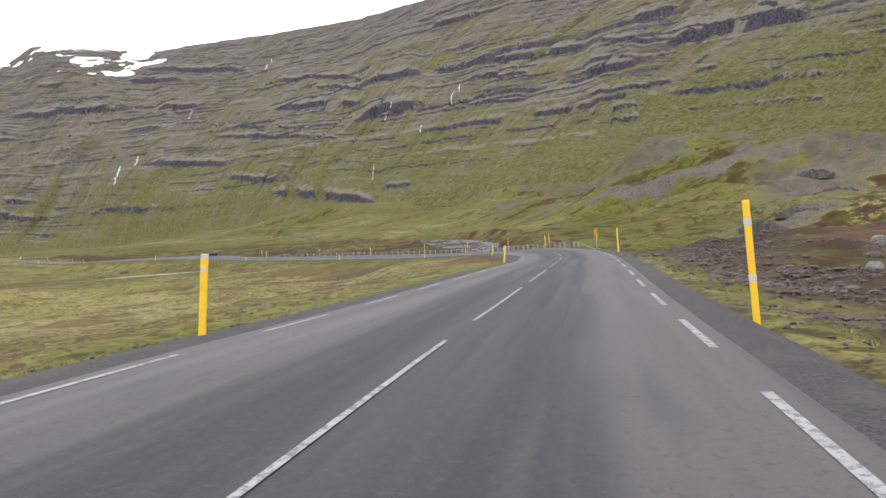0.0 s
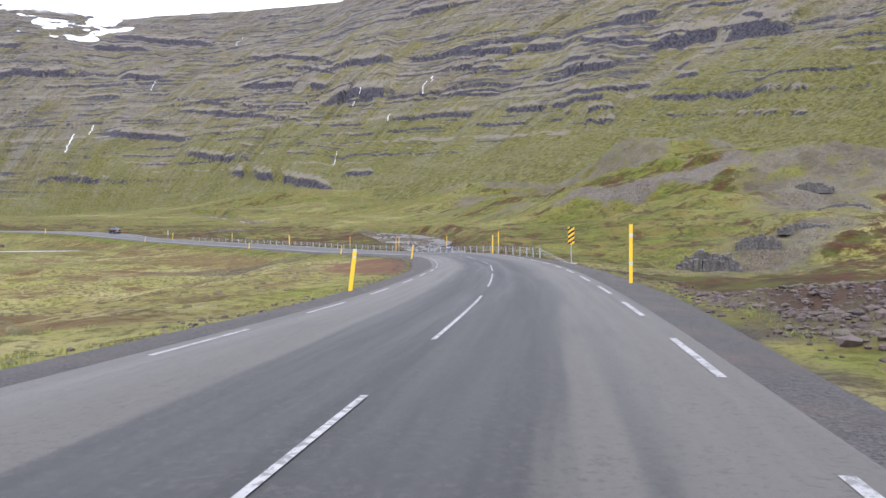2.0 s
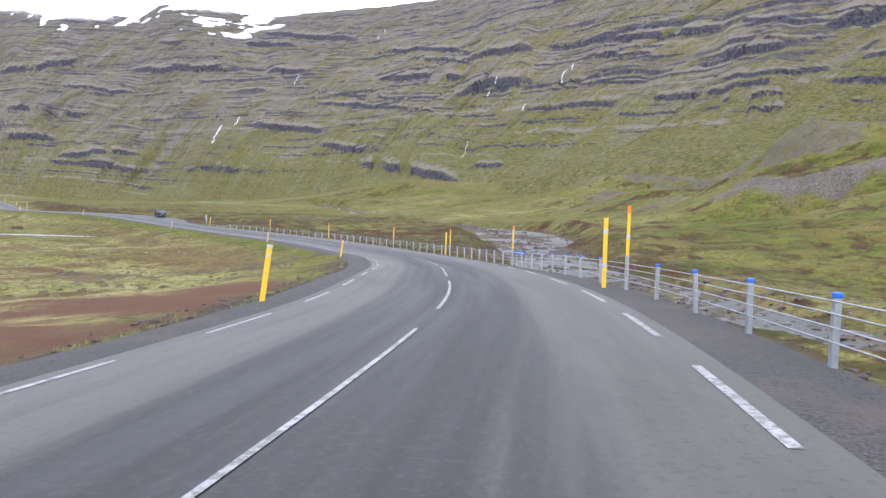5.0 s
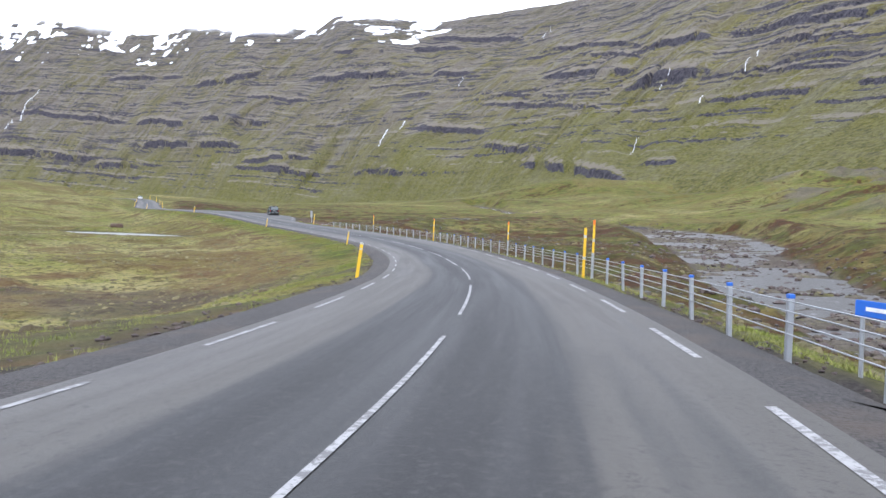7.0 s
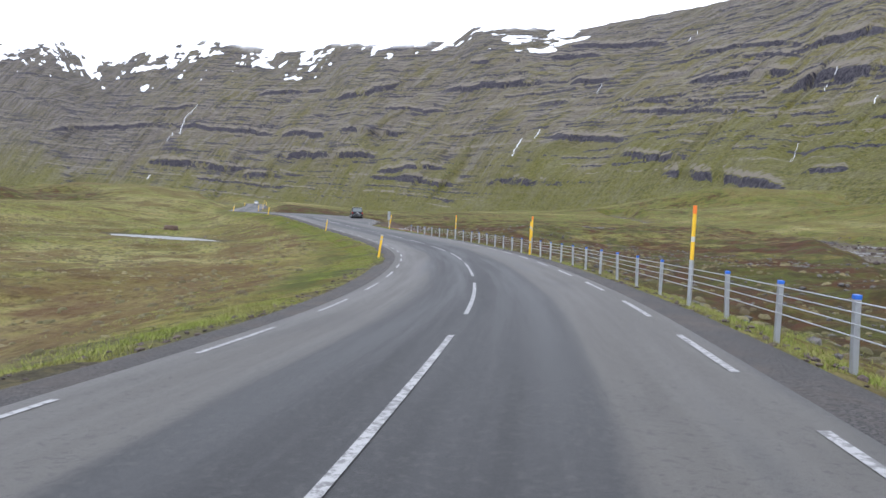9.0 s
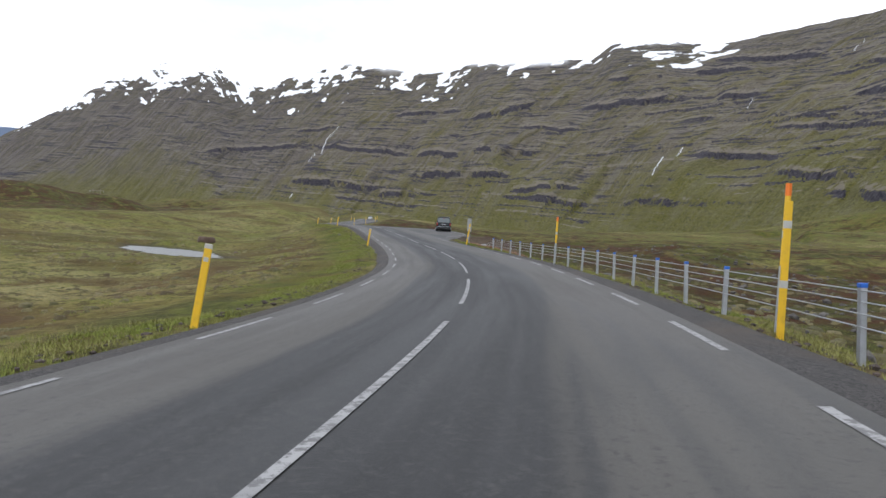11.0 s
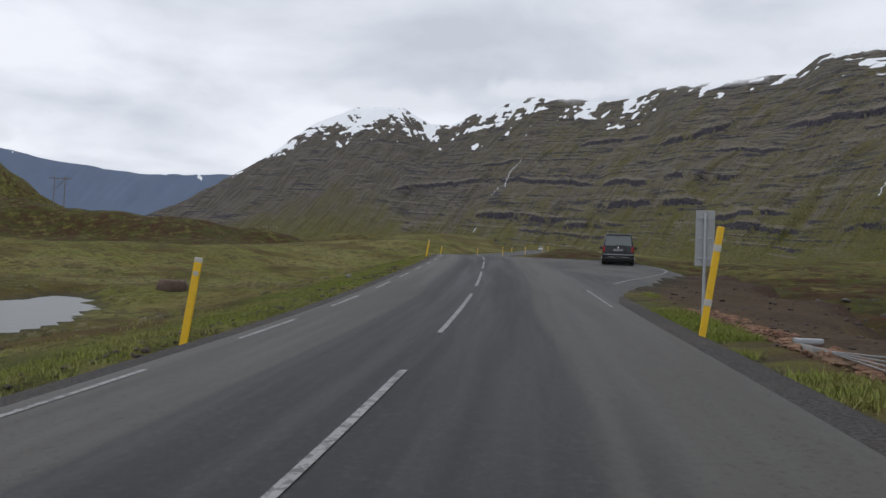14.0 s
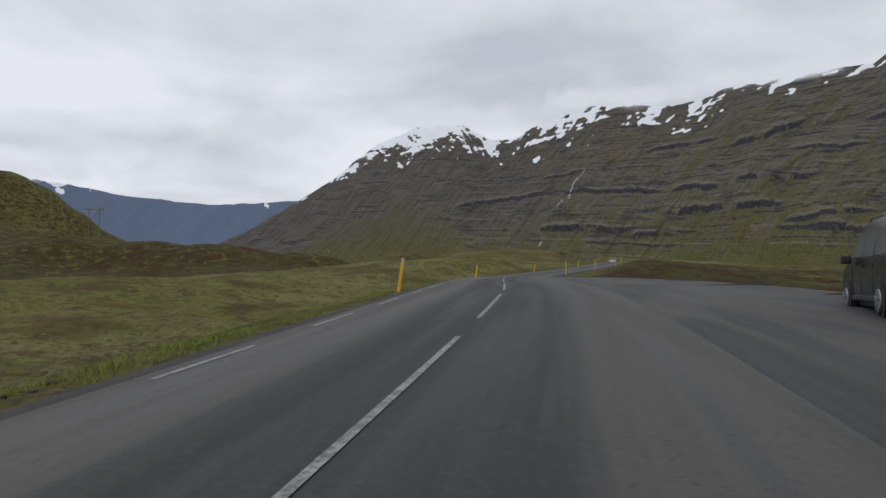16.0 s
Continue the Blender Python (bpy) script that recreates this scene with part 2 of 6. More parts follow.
def mountain_material(name="mountain", haze_tint=None):
    n = Nodes(name, 0.95)
    # streaks run slantwise down the slope, beds run along it
    comb = n.node("ShaderNodeCombineXYZ")
    n.link(n.attr("slant"), comb.inputs[0])
    n.link(n.attr("run"), comb.inputs[1])
    long = n.noise(0.45, 5, 0.68, comb.outputs[0], (1.0, 0.09, 1.0), 0.4)
    down = n.noise(1.5, 6, 0.68, comb.outputs[0], (1.0, 0.09, 1.0), 0.3)
    down_fine = n.noise(4.0, 5, 0.75, comb.outputs[0], (1.0, 0.26, 1.0), 0.6)
    wide = n.noise(0.009, 5, 0.6)
    mottle = n.noise(0.11, 6, 0.75)
    speck = n.noise(0.6, 5, 0.8)
    c = n.mix(n.ramp(wide, 0.40, 0.60), (0.164, 0.151, 0.050), (0.178, 0.160, 0.088))
    c = n.mix(n.ramp(mottle, 0.50, 0.62, 0, 0.5), c, (0.135, 0.136, 0.056))
    c = n.mix(n.ramp(long, 0.54, 0.59, 0, 0.8), c, n.mix(speck, (0.140, 0.130, 0.118), (0.275, 0.258, 0.226)))
    c = n.mix(n.ramp(long, 0.47, 0.38, 0, 0.65), c, (0.098, 0.090, 0.050))
    c = n.mix(n.ramp(down, 0.54, 0.59, 0, 0.8), c, n.mix(speck, (0.124, 0.115, 0.106), (0.285, 0.266, 0.234)))
    c = n.mix(n.ramp(down, 0.46, 0.41, 0, 0.6), c, (0.086, 0.084, 0.042))
    c = n.mix(n.ramp(down_fine, 0.54, 0.64, 0, 0.55), c, (0.090, 0.078, 0.064))
    c = n.mix(n.ramp(down_fine, 0.45, 0.36, 0, 0.25), c, (0.160, 0.155, 0.070))
    c = n.mix(n.math("MULTIPLY", n.attr("talus"), n.ramp(speck, 0.35, 0.6, 0.3, 1.0)), c, n.mix(mottle, (0.120, 0.106, 0.094), (0.235, 0.212, 0.180)))
    c = n.mix(n.math("MULTIPLY", n.attr("lush"), n.ramp(mottle, 0.62, 0.40, 0.55, 0.95)), c, n.mix(n.ramp(speck, 0.4, 0.6), (0.098, 0.108, 0.034), (0.180, 0.168, 0.054)))
    # grey rock of high and far slopes, distance haze put into its violet tone
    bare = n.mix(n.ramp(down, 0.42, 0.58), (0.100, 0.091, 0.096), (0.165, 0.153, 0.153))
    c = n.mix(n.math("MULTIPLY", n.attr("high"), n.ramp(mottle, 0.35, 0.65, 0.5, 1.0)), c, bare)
    grit = n.noise(0.28, 6, 0.82)
    c = n.mix(n.ramp(grit, 0.50, 0.60, 0, 0.60), c, (0.062, 0.056, 0.040))
    c = n.mix(n.ramp(grit, 0.49, 0.40, 0, 0.45), c, (0.235, 0.222, 0.150))
    c = n.mix(n.ramp(speck, 0.54, 0.68, 0, 0.40), c, (0.070, 0.062, 0.045))
    # dark cliff rock; its blue cast is distance haze put into the colour
    rock = n.mix(n.ramp(n.noise(0.34, 6, 0.8, stretch=(1, 1, 0.3)), 0.38, 0.62), (0.044, 0.043, 0.054), (0.122, 0.115, 0.124))
    lay = n.node("ShaderNodeCombineXYZ")
    n.link(n.attr("arc"), lay.inputs[0])
    n.link(n.attr("beds"), lay.inputs[1])
    thin = n.noise(1.0, 5, 0.62, lay.outputs[0], (0.16, 1.5, 1.0), 0.25)
    thick = n.noise(1.0, 4, 0.6, lay.outputs[0], (0.09, 0.55, 1.0), 0.2)
    where = n.ramp(n.noise(1.0, 4, 0.65, lay.outputs[0], (0.10, 0.16, 1.0)), 0.42, 0.60)
    where = n.math("MULTIPLY", where, n.ramp(n.attr("lush"), 0.25, 0.75, 1.0, 0.0))
    c = n.mix(n.math("MULTIPLY", n.ramp(thin, 0.47, 0.42), n.ramp(where, 0, 1, 0.15, 0.7)), c, n.mix(speck, (0.150, 0.137, 0.122), (0.262, 0.242, 0.210)))
    c = n.mix(n.math("MULTIPLY", n.ramp(thin, 0.55, 0.59), n.ramp(where, 0, 1, 0.10, 0.9)), c, rock)
    c = n.mix(n.math("MULTIPLY", n.ramp(thick, 0.56, 0.60), n.ramp(where, 0, 1, 0.0, 0.9)), c, rock)
    rim = n.math("ADD", n.attr("ledge"), n.ramp(n.noise(0.10, 6, 0.75), 0.3, 0.7, -0.5, 0.4))
    c = n.mix(n.ramp(rim, 0.42, 0.70, 0, 0.85), c, n.mix(speck, (0.150, 0.134, 0.118), (0.270, 0.245, 0.210)))
    edge = n.math("ADD", n.attr("cliff"), n.ramp(n.noise(0.14, 6, 0.78), 0.3, 0.7, -0.5, 0.4))
    c = n.mix(n.ramp(edge, 0.40, 0.60), c, rock)
    c = n.deepen(c, 1.34, 1.36)
    # even blue laid over the rock colour in place of haze in the air
    if haze_tint:
        c = n.mix(0.86, c, haze_tint)
    snow = n.math("ADD", n.attr("snow"), n.ramp(n.noise(0.02, 5, 0.6), 0.3, 0.7, -0.06, 0.06))
    c = n.mix(n.ramp(snow, 0.47, 0.53), c, (0.86, 0.88, 0.90))
    n.bump(n.math("ADD", n.math("MULTIPLY", mottle, 0.6), n.math("ADD", n.math("MULTIPLY", speck, 0.4), n.math("MULTIPLY", down_fine, 0.3))), 1.0, 2.4)
    n.b.inputs["Specular IOR Level"].default_value = 0.1
    return n.done(c)


def asphalt_material():
    n = Nodes("asphalt", 0.75)
    lane = n.node("ShaderNodeCombineXYZ")
    n.link(n.attr("side"), lane.inputs[0])
    n.link(n.attr("along"), lane.inputs[1])
    grain = n.noise(70.0, 3, 0.8)
    chip = n.noise(14.0, 4, 0.75)
    rut = n.noise(1.3, 4, 0.6, lane.outputs[0], (1.0, 0.035, 1.0))
    patch = n.noise(0.5, 5, 0.65, lane.outputs[0], (1.0, 0.25, 1.0))
    c = n.mix(n.ramp(grain, 0.25, 0.75), (0.0200, 0.0202, 0.0212), (0.044, 0.0445, 0.046))
    worn = n.math("ADD", n.attr("across"), n.ramp(rut, 0.3, 0.7, -0.30, 0.30))
    c = n.mix(n.ramp(worn, 0.30, 0.70, 0, 0.9), c, n.mix(grain, (0.085, 0.079, 0.071), (0.185, 0.172, 0.154)))
    c = n.mix(n.ramp(patch, 0.52, 0.66, 0, 0.30), c, (0.040, 0.040, 0.040))
    c = n.mix(n.ramp(chip, 0.53, 0.63, 0, 0.42), c, (0.105, 0.101, 0.095))
    c = n.mix(n.ramp(chip, 0.47, 0.36, 0, 0.5), c, (0.026, 0.026, 0.028))
    n.bump(n.math("ADD", grain, n.math("MULTIPLY", chip, 0.6)), 0.6, 0.008)
    return n.done(n.mix(1.0, c, (0.59, 0.59, 0.57), 'MULTIPLY'), n.ramp(rut, 0.3, 0.7, 0.60, 0.80))


def marking_material():
    n = Nodes("road_paint", 0.65)
    chip = n.noise(9.0, 6, 0.75)
    c = n.mix(n.ramp(chip, 0.46, 0.58, 0, 0.9), (0.31, 0.308, 0.30), (0.10, 0.098, 0.096))
    c = n.mix(n.ramp(n.noise(1.2, 4), 0.45, 0.7, 0, 0.45), c, (0.15, 0.15, 0.148))
    n.bump(n.noise(60, 3), 0.3, 0.004)
    return n.done(c)


def gravel_material():
    n = Nodes("gravel", 0.95)
    v = n.node("ShaderNodeTexVoronoi")
    v.inputs["Scale"].default_value = 16.0
    n.link(n.pos, v.inputs["Vector"])
    g = n.noise(30.0, 4, 0.8)
    c = n.mix(n.ramp(g, 0.38, 0.62), (0.015, 0.0145, 0.0145), (0.082, 0.075, 0.069))
    c = n.mix(n.ramp(n.noise(5.0, 4, 0.7), 0.52, 0.66, 0, 0.5), c, (0.026, 0.024, 0.023))
    c = n.mix(n.ramp(v.outputs["Distance"], 0.30, 0.12, 0, 0.45), c, (0.100, 0.091, 0.084))
    c = n.mix(n.ramp(n.noise(0.7, 4), 0.45, 0.7, 0, 0.6), c, (0.085, 0.066, 0.050))
    n.bump(n.math("ADD", v.outputs["Distance"], g), 0.8, 0.03)
    return n.done(c)


def stone_material(name, dark, light):
    n = Nodes(name, 0.92)
    c = n.mix(n.ramp(n.noise(2.2, 6, 0.75), 0.3, 0.7), dark, light)
    c = n.mix(n.ramp(n.noise(0.7, 4), 0.5, 0.75, 0, 0.5), c, (0.10, 0.095, 0.045))
    n.bump(n.noise(7.0, 6, 0.75), 0.9, 0.06)
    return n.done(c)


def water_material(name, colour, rough, ripple):
    n = Nodes(name, rough)
    n.b.inputs["IOR"].default_value = 1.33
    n.bump(n.noise(ripple, 4, 0.6), 0.8, 0.10)
    foam = n.ramp(n.noise(0.9, 6, 0.8), 0.58, 0.68, 0, 0.6 if name.startswith("river") else 0.0)
    return n.done(n.mix(foam, colour, (0.55, 0.57, 0.58)))


def cloud_material():
    n = Nodes("cloud_mist", 1.0)
    # the mist emits about as much as the sky, instead of being lit
    glow = n.node("ShaderNodeEmission")
    glow.inputs["Color"].default_value, glow.inputs["Strength"].default_value = (0.97, 0.985, 1.0, 1), 1.08
    clear = n.node("ShaderNodeBsdfTransparent")
    mix = n.node("ShaderNodeMixShader")
    wisp = n.math("ADD", n.attr("veil"), n.ramp(n.noise(0.006, 6, 0.6), 0.3, 0.7, -0.45, 0.25))
    n.link(n.ramp(wisp, 0.05, 1.05, 0.0, 0.9), mix.inputs[0])
    n.link(clear.outputs[0], mix.inputs[1])
    n.link(glow.outputs[0], mix.inputs[2])
    n.link(mix.outputs[0], n.nt.nodes["Material Output"].inputs["Surface"])
    return n.m


M_CLOUD = cloud_material()
M_GROUND = ground_material()
M_MOUNTAIN = mountain_material()
# the far range: same rock, with blue distance haze mixed into its colour
M_FAR = mountain_material("hazed_mountain", (0.150, 0.196, 0.285))
M_ASPHALT = asphalt_material()
M_MARK = marking_material()
M_GRAVEL = gravel_material()
M_STONE = stone_material("grey_rock", (0.055, 0.050, 0.047), (0.25, 0.235, 0.215))
M_OUTCROP = stone_material("dark_jointed_rock", (0.035, 0.032, 0.032), (0.150, 0.138, 0.125))
M_RUST = stone_material("rusty_stone", (0.075, 0.032, 0.020), (0.300, 0.170, 0.105))
M_RUBBLE = stone_material("brown_rubble", (0.040, 0.030, 0.027), (0.140, 0.108, 0.093))
M_SCREE = stone_material("brown_scree", (0.036, 0.027, 0.025), (0.125, 0.094, 0.080))
M_RIVER = water_material("river_water", (0.058, 0.057, 0.054), 0.40, 2.0)
M_POND = water_material("pond_water", (0.16, 0.165, 0.16), 0.32, 2.5)
M_YELLOW = paint("yellow_plastic", (0.80, 0.49, 0.014), 0.5)
M_ORANGE = paint("orange_plastic", (0.85, 0.20, 0.015), 0.5)
M_REFLECT = paint("grey_reflector", (0.50, 0.49, 0.44), 0.35)
M_STEEL = paint("galvanised_steel", (0.42, 0.44, 0.46), 0.45, 0.75, 0.3)
M_BLUE = paint("blue_cap", (0.020, 0.12, 0.50), 0.45)
M_BLACK = paint("black_paint", (0.012, 0.012, 0.012), 0.5)
M_SIGN_YELLOW = paint("sign_yellow", (0.85, 0.48, 0.01), 0.4, 0, 0.1)
M_VAN = paint("dark_grey_car_paint", (0.028, 0.031, 0.034), 0.22, 0.5, 0.12, 3.0)
M_TYRE = paint("tyre_rubber", (0.018, 0.018, 0.018), 0.85)
M_TRIM = paint("black_plastic", (0.022, 0.022, 0.023), 0.6)
M_GLASS = paint("tinted_glass", (0.130, 0.150, 0.150), 0.05, 0, 0.0)
M_RIM = paint("alloy_rim", (0.30, 0.31, 0.32), 0.35, 0.7)
M_RED = paint("red_lamp", (0.24, 0.010, 0.012), 0.2, 0, 0.05)
M_CHROME = paint("chrome", (0.6, 0.6, 0.6), 0.2, 1.0, 0.05)
M_PEAT = paint("peat", (0.095, 0.060, 0.042), 0.95, 0, 0.6, 3.0)
M_FALL = paint("white_water", (0.62, 0.64, 0.65), 0.6, 0, 0.3, 0.4, (0.2, 0.2, 0.19))
M_WHITE = paint("white_paint", (0.72, 0.72, 0.70), 0.5)
M_WOOD = paint("weathered_wood", (0.20, 0.17, 0.14), 0.85, 0, 0.5)
M_SIGNBACK = paint("grey_sign_back", (0.36, 0.37, 0.37), 0.5, 0.3)
M_CONCRETE = paint("weathered_concrete", (0.27, 0.26, 0.24), 0.9, 0, 0.6, 5.0)

# ---------------------------------------------------------------- road line
ROAD = [(-27.42, -157.93, 3.1), (-18.42, -101.93, 1.7), (-9.82, -47.93, 0.3), (-1.6, 0.24, -0.88), (1.35, 16.89, -1.42), (4.48, 33.7, -1.91), (7.34, 50.61, -2.48), (9.1, 66.03, -2.9), (9.92, 79.41, -3.3), (9.67, 96.97, -3.71), (7.89, 109.94, -4.0), (4.84, 124.72, -4.5), (-0.12, 140.31, -4.88), (-6.66, 155.41, -5.17), (-12.4, 166.52, -5.24), (-20.06, 178.83, -5.16), (-27.99, 189.72, -5.06), (-38.44, 201.64, -4.8), (-49.71, 212.28, -4.37), (-60.92, 221.78, -3.86), (-72.38, 230.82, -3.13), (-90.98, 244.71, -2.04), (-117.3, 262.2, -1.25), (-143.6, 282.0, -0.7), (-163.4, 301.2, 0.2), (-200.3, 340.6, 2.4), (-248.5, 386.0, 5.0), (-330.0, 450.0, 7.0), (-450.0, 540.0, 9.5), (-640.0, 690.0, 13.0)]


def spline(points, step):
    """An even Catmull-Rom line through the points."""
    p = np.array(points, float)
    p = np.vstack([2 * p[0] - p[1], p, 2 * p[-1] - p[-2]])
    out = []
    for k in range(1, len(p) - 2):
        n = max(2, int(np.linalg.norm(p[k + 1] - p[k]) / step * 2))
        u = np.linspace(0, 1, n, endpoint=False)[:, None]
        a, b, c, d = p[k - 1], p[k], p[k + 1], p[k + 2]
        out.append(0.5 * (2 * b + (c - a) * u + (2 * a - 5 * b + 4 * c - d) * u**2 + (3 * b - a - 3 * c + d) * u**3))
    line = np.vstack(out + [p[-2][None]])
    s = np.r_[0, np.cumsum(np.linalg.norm(np.diff(line[:, :2], axis=0), axis=1))]
    at = np.arange(0, s[-1], step)
    return np.stack([np.interp(at, s, line[:, n]) for n in range(line.shape[1])], 1)


LINE = spline(ROAD, 1.0)
for _ in range(6):
    LINE[1:-1, 2] = (LINE[:-2, 2] + 2 * LINE[1:-1, 2] + LINE[2:, 2]) / 4
TANGENT = np.gradient(LINE[:, :2], axis=0)
TANGENT /= np.linalg.norm(TANGENT, axis=1)[:, None]
SIDE = np.stack([TANGENT[:, 1], -TANGENT[:, 0]], 1)
S_START = int(np.argmin(((LINE[:, :2] - [-1.4, 0.2]) ** 2).sum(1)))


def bank(s):
    """Cross slope of the road, up to the right where positive."""
    return np.interp(s, [-10, 15, 40, 65, 90, 115, 140, 165, 190, 215, 240, 265, 290, 315, 340], [-0.078, -0.043, -0.014, 0.019, 0.031, 0.017, 0.005, 0.041, 0.052, 0.064, 0.042, 0.024, 0.009, -0.000, -0.007])


def on_road(s, d, dz=0.0):
    """A place s metres on from where the film starts, d metres to the right of the centre line."""
    k = s + S_START
    i = np.arange(len(LINE))
    x, y, z = (np.interp(k, i, LINE[:, n]) for n in range(3))
    sx, sy = np.interp(k, i, SIDE[:, 0]), np.interp(k, i, SIDE[:, 1])
    return np.stack(np.broadcast_arrays(x + sx * d, y + sy * d, z + dz + bank(s) * np.clip(d, -5, 5)), -1)


def heading(s):
    k = int(np.clip(s + S_START, 0, len(LINE) - 1))
    return math.degrees(math.atan2(-TANGENT[k, 0], TANGENT[k, 1]))


def road_coords(x, y):
    """The nearest place on the road line: index and the distance to its right."""
    near_i, near_d = np.zeros(len(x)), np.full(len(x), 1e9)
    for a in range(0, len(x), 20000):
        q = np.stack([x[a:a + 20000], y[a:a + 20000]], 1)
        d2 = (q[:, None, 0] - LINE[None, ::2, 0]) ** 2 + (q[:, None, 1] - LINE[None, ::2, 1]) ** 2
        k = d2.argmin(1) * 2
        off = q - LINE[k, :2]
        along = (off * TANGENT[k]).sum(1)
        near_i[a:a + 20000] = np.clip(k + along, 0, len(LINE) - 1)
        near_d[a:a + 20000] = np.where(np.abs(along) < 3, (off * SIDE[k]).sum(1), np.sign((off * SIDE[k]).sum(1) + 1e-9) * np.sqrt(d2.min(1)))
    return near_i, near_d


# ---------------------------------------------------------------- lie of the land
RIVER = spline([(-150, 580, 6), (-105, 490, 1.5), (-62, 415, -1.8), (-28, 345, -4.0), (-4, 290, -5.4), (3, 255, -6.5), (7, 222, -7.3), (11.5, 188, -8.1),
                (17.5, 160, -8.8), (27, 134, -9.4), (44, 108, -10.2), (72, 80, -11), (110, 50, -13), (180, 30, -16)], 2.0)
LAND = np.array([(-27, 150, -8.2), (-30, 100, -8.8), (-60, 130, -8.5), (-50, 50, -6), (-90, 218, -6.2), (-120, 160, -4), (-101, 232, -4.9), (-60, 180, -7.0),
                 (-150, 90, -3), (-180, 230, -1.2), (-205, 296, 3.5), (-500, 420, 22), (-760, 476, 40),
                 (14, 30, -2.2), (22, 42, -1.6), (36, 48, -0.4), (48, 56, 0.6), (20, 60, -3.8), (27, 65, -4.0), (80, 62, 5), (52, 128, -9.4), (24, 118, -7.0), (28, 98, -6.8), (30, 87, -6.6), (62, 168, -11.2), (74, 182, -6.5), (95, 235, 4), (133, 420, 36), (105, 320, 15), (127, 294, 21), (95, 200, 1.5),
                 (50, 260, -3.5), (10, 340, -3.2), (-20, 400, -1.5), (30, 440, 3), (-60, 500, 3), (-25, 585, 14), (50, 545, 20), (75, 400, 9), (-30, 230, -5.6), (-60, 275, -3.6), (-100, 400, -1), (-190, 500, 5), (-86, 700, 30), (-140, 600, 12), (0, -120, 2), (-160, -60, -1), (160, -20, 16), (220, 200, 30)], float)


def land(x, y):
    """Smooth ground away from the road."""
    w, total = 0.0, 0.0
    for px, py, pz in LAND:
        d2 = (x - px) ** 2 + (y - py) ** 2
        k = 1.0 / (d2 + 60.0) ** 1.7
        w, total = w + k, total + k * pz
    return total / w


WEST_AZ = [60, 67.7, 75.7, 83, 84, 87.6, 92.4, 105]
WEST_D = [110, 180, 212, 250, 335, 430, 650, 800, 1000, 1500]
WEST_Z = [[-0.9, -1.3, -2.3, -3.1, -3.2, -3.5, -3.9, -4.3], [2.6, 2.1, 1.7, -0.2, -0.3, -1.0, -1.6, -2.5], [2.0, 1.2, -0.1, -2.4, -2.6, -3.2, -4.1, -4.8], [3.0, 1.9, 1.9, 0.4, -0.2, -0.4, -1.2, -2.1], [7.0, 8.3, 12.6, 15.4, 15.3, 14.5, 12.6, 11.9], [9.9, 11.0, 14.1, 16.3, 16.6, 17.7, 19.1, 21.7], [14.5, 14.1, 14.7, 17.4, 24.2, 29.6, 44.7, 59.5], [18.8, 17.1, 17.4, 25.8, 42.6, 72.8, 104.7, 141.0], [20.5, 18.4, 16.3, 16.3, 26.0, 51.0, 84.7, 126.3], [22.9, 19.8, 16.5, 13.5, 18.1, 31.6, 59.7, 84.5]]


def west_hill(x, y, z):
    """The field's crest, the dark bank behind it and the hill on the west side of the valley."""
    dx, dy = x + 71.4, y - 232.1
    dist, az = np.hypot(dx, dy), np.degrees(np.arctan2(-dx, dy))
    t = np.array(WEST_Z, float)
    i = np.clip(np.searchsorted(WEST_D, dist) - 1, 0, len(WEST_D) - 2)
    j = np.clip(np.searchsorted(WEST_AZ, az) - 1, 0, len(WEST_AZ) - 2)
    D, A = np.array(WEST_D, float), np.array(WEST_AZ, float)
    u, v = np.clip((dist - D[i]) / (D[i + 1] - D[i]), 0, 1), np.clip((az - A[j]) / (A[j + 1] - A[j]), 0, 1)
    u = u * u * (3 - 2 * u)
    h = (t[i, j] * (1 - v) + t[i, j + 1] * v) * (1 - u) + (t[i + 1, j] * (1 - v) + t[i + 1, j + 1] * v) * u
    rough = smooth(225, 300, dist) * (1.3 * fbm(x / 24, y / 24, 4) + 0.012 * dist * fbm(x / 60, y / 60, 3))
    w = smooth(105, 165, dist) * smooth(56, 64, az) * smooth(125, 105, az) * smooth(1500, 1200, dist)
    heath = w * (0.68 * smooth(212, 238, dist) * smooth(480, 380, dist) + 0.45 * smooth(430, 480, dist))
    return z * (1 - w) + (h + rough) * w, heath, w


def band(points, x, y):
    """Distance from a line of points, and the height of the nearest one."""
    best, z = np.full(x.shape, 1e9), np.zeros(x.shape)
    for p in points:
        d = np.hypot(x - p[0], y - p[1])
        z = np.where(d < best, p[2], z)
        best = np.minimum(best, d)
    return best, z


POND = (-89.5, 215.0, -6.05)
POND_A, POND_B = (-15.6, 4.0), (-4.3, 4.7)


def pond_reach(x, y):
    dx, dy = x - POND[0], y - POND[1]
    det = POND_A[0] * POND_B[1] - POND_A[1] * POND_B[0]
    return np.hypot((POND_B[1] * dx - POND_B[0] * dy) / det, (POND_A[0] * dy - POND_A[1] * dx) / det) + 0.20 * vnoise(x * 0.35, y * 0.35) + 0.08 * vnoise(x * 1.1, y * 1.1)


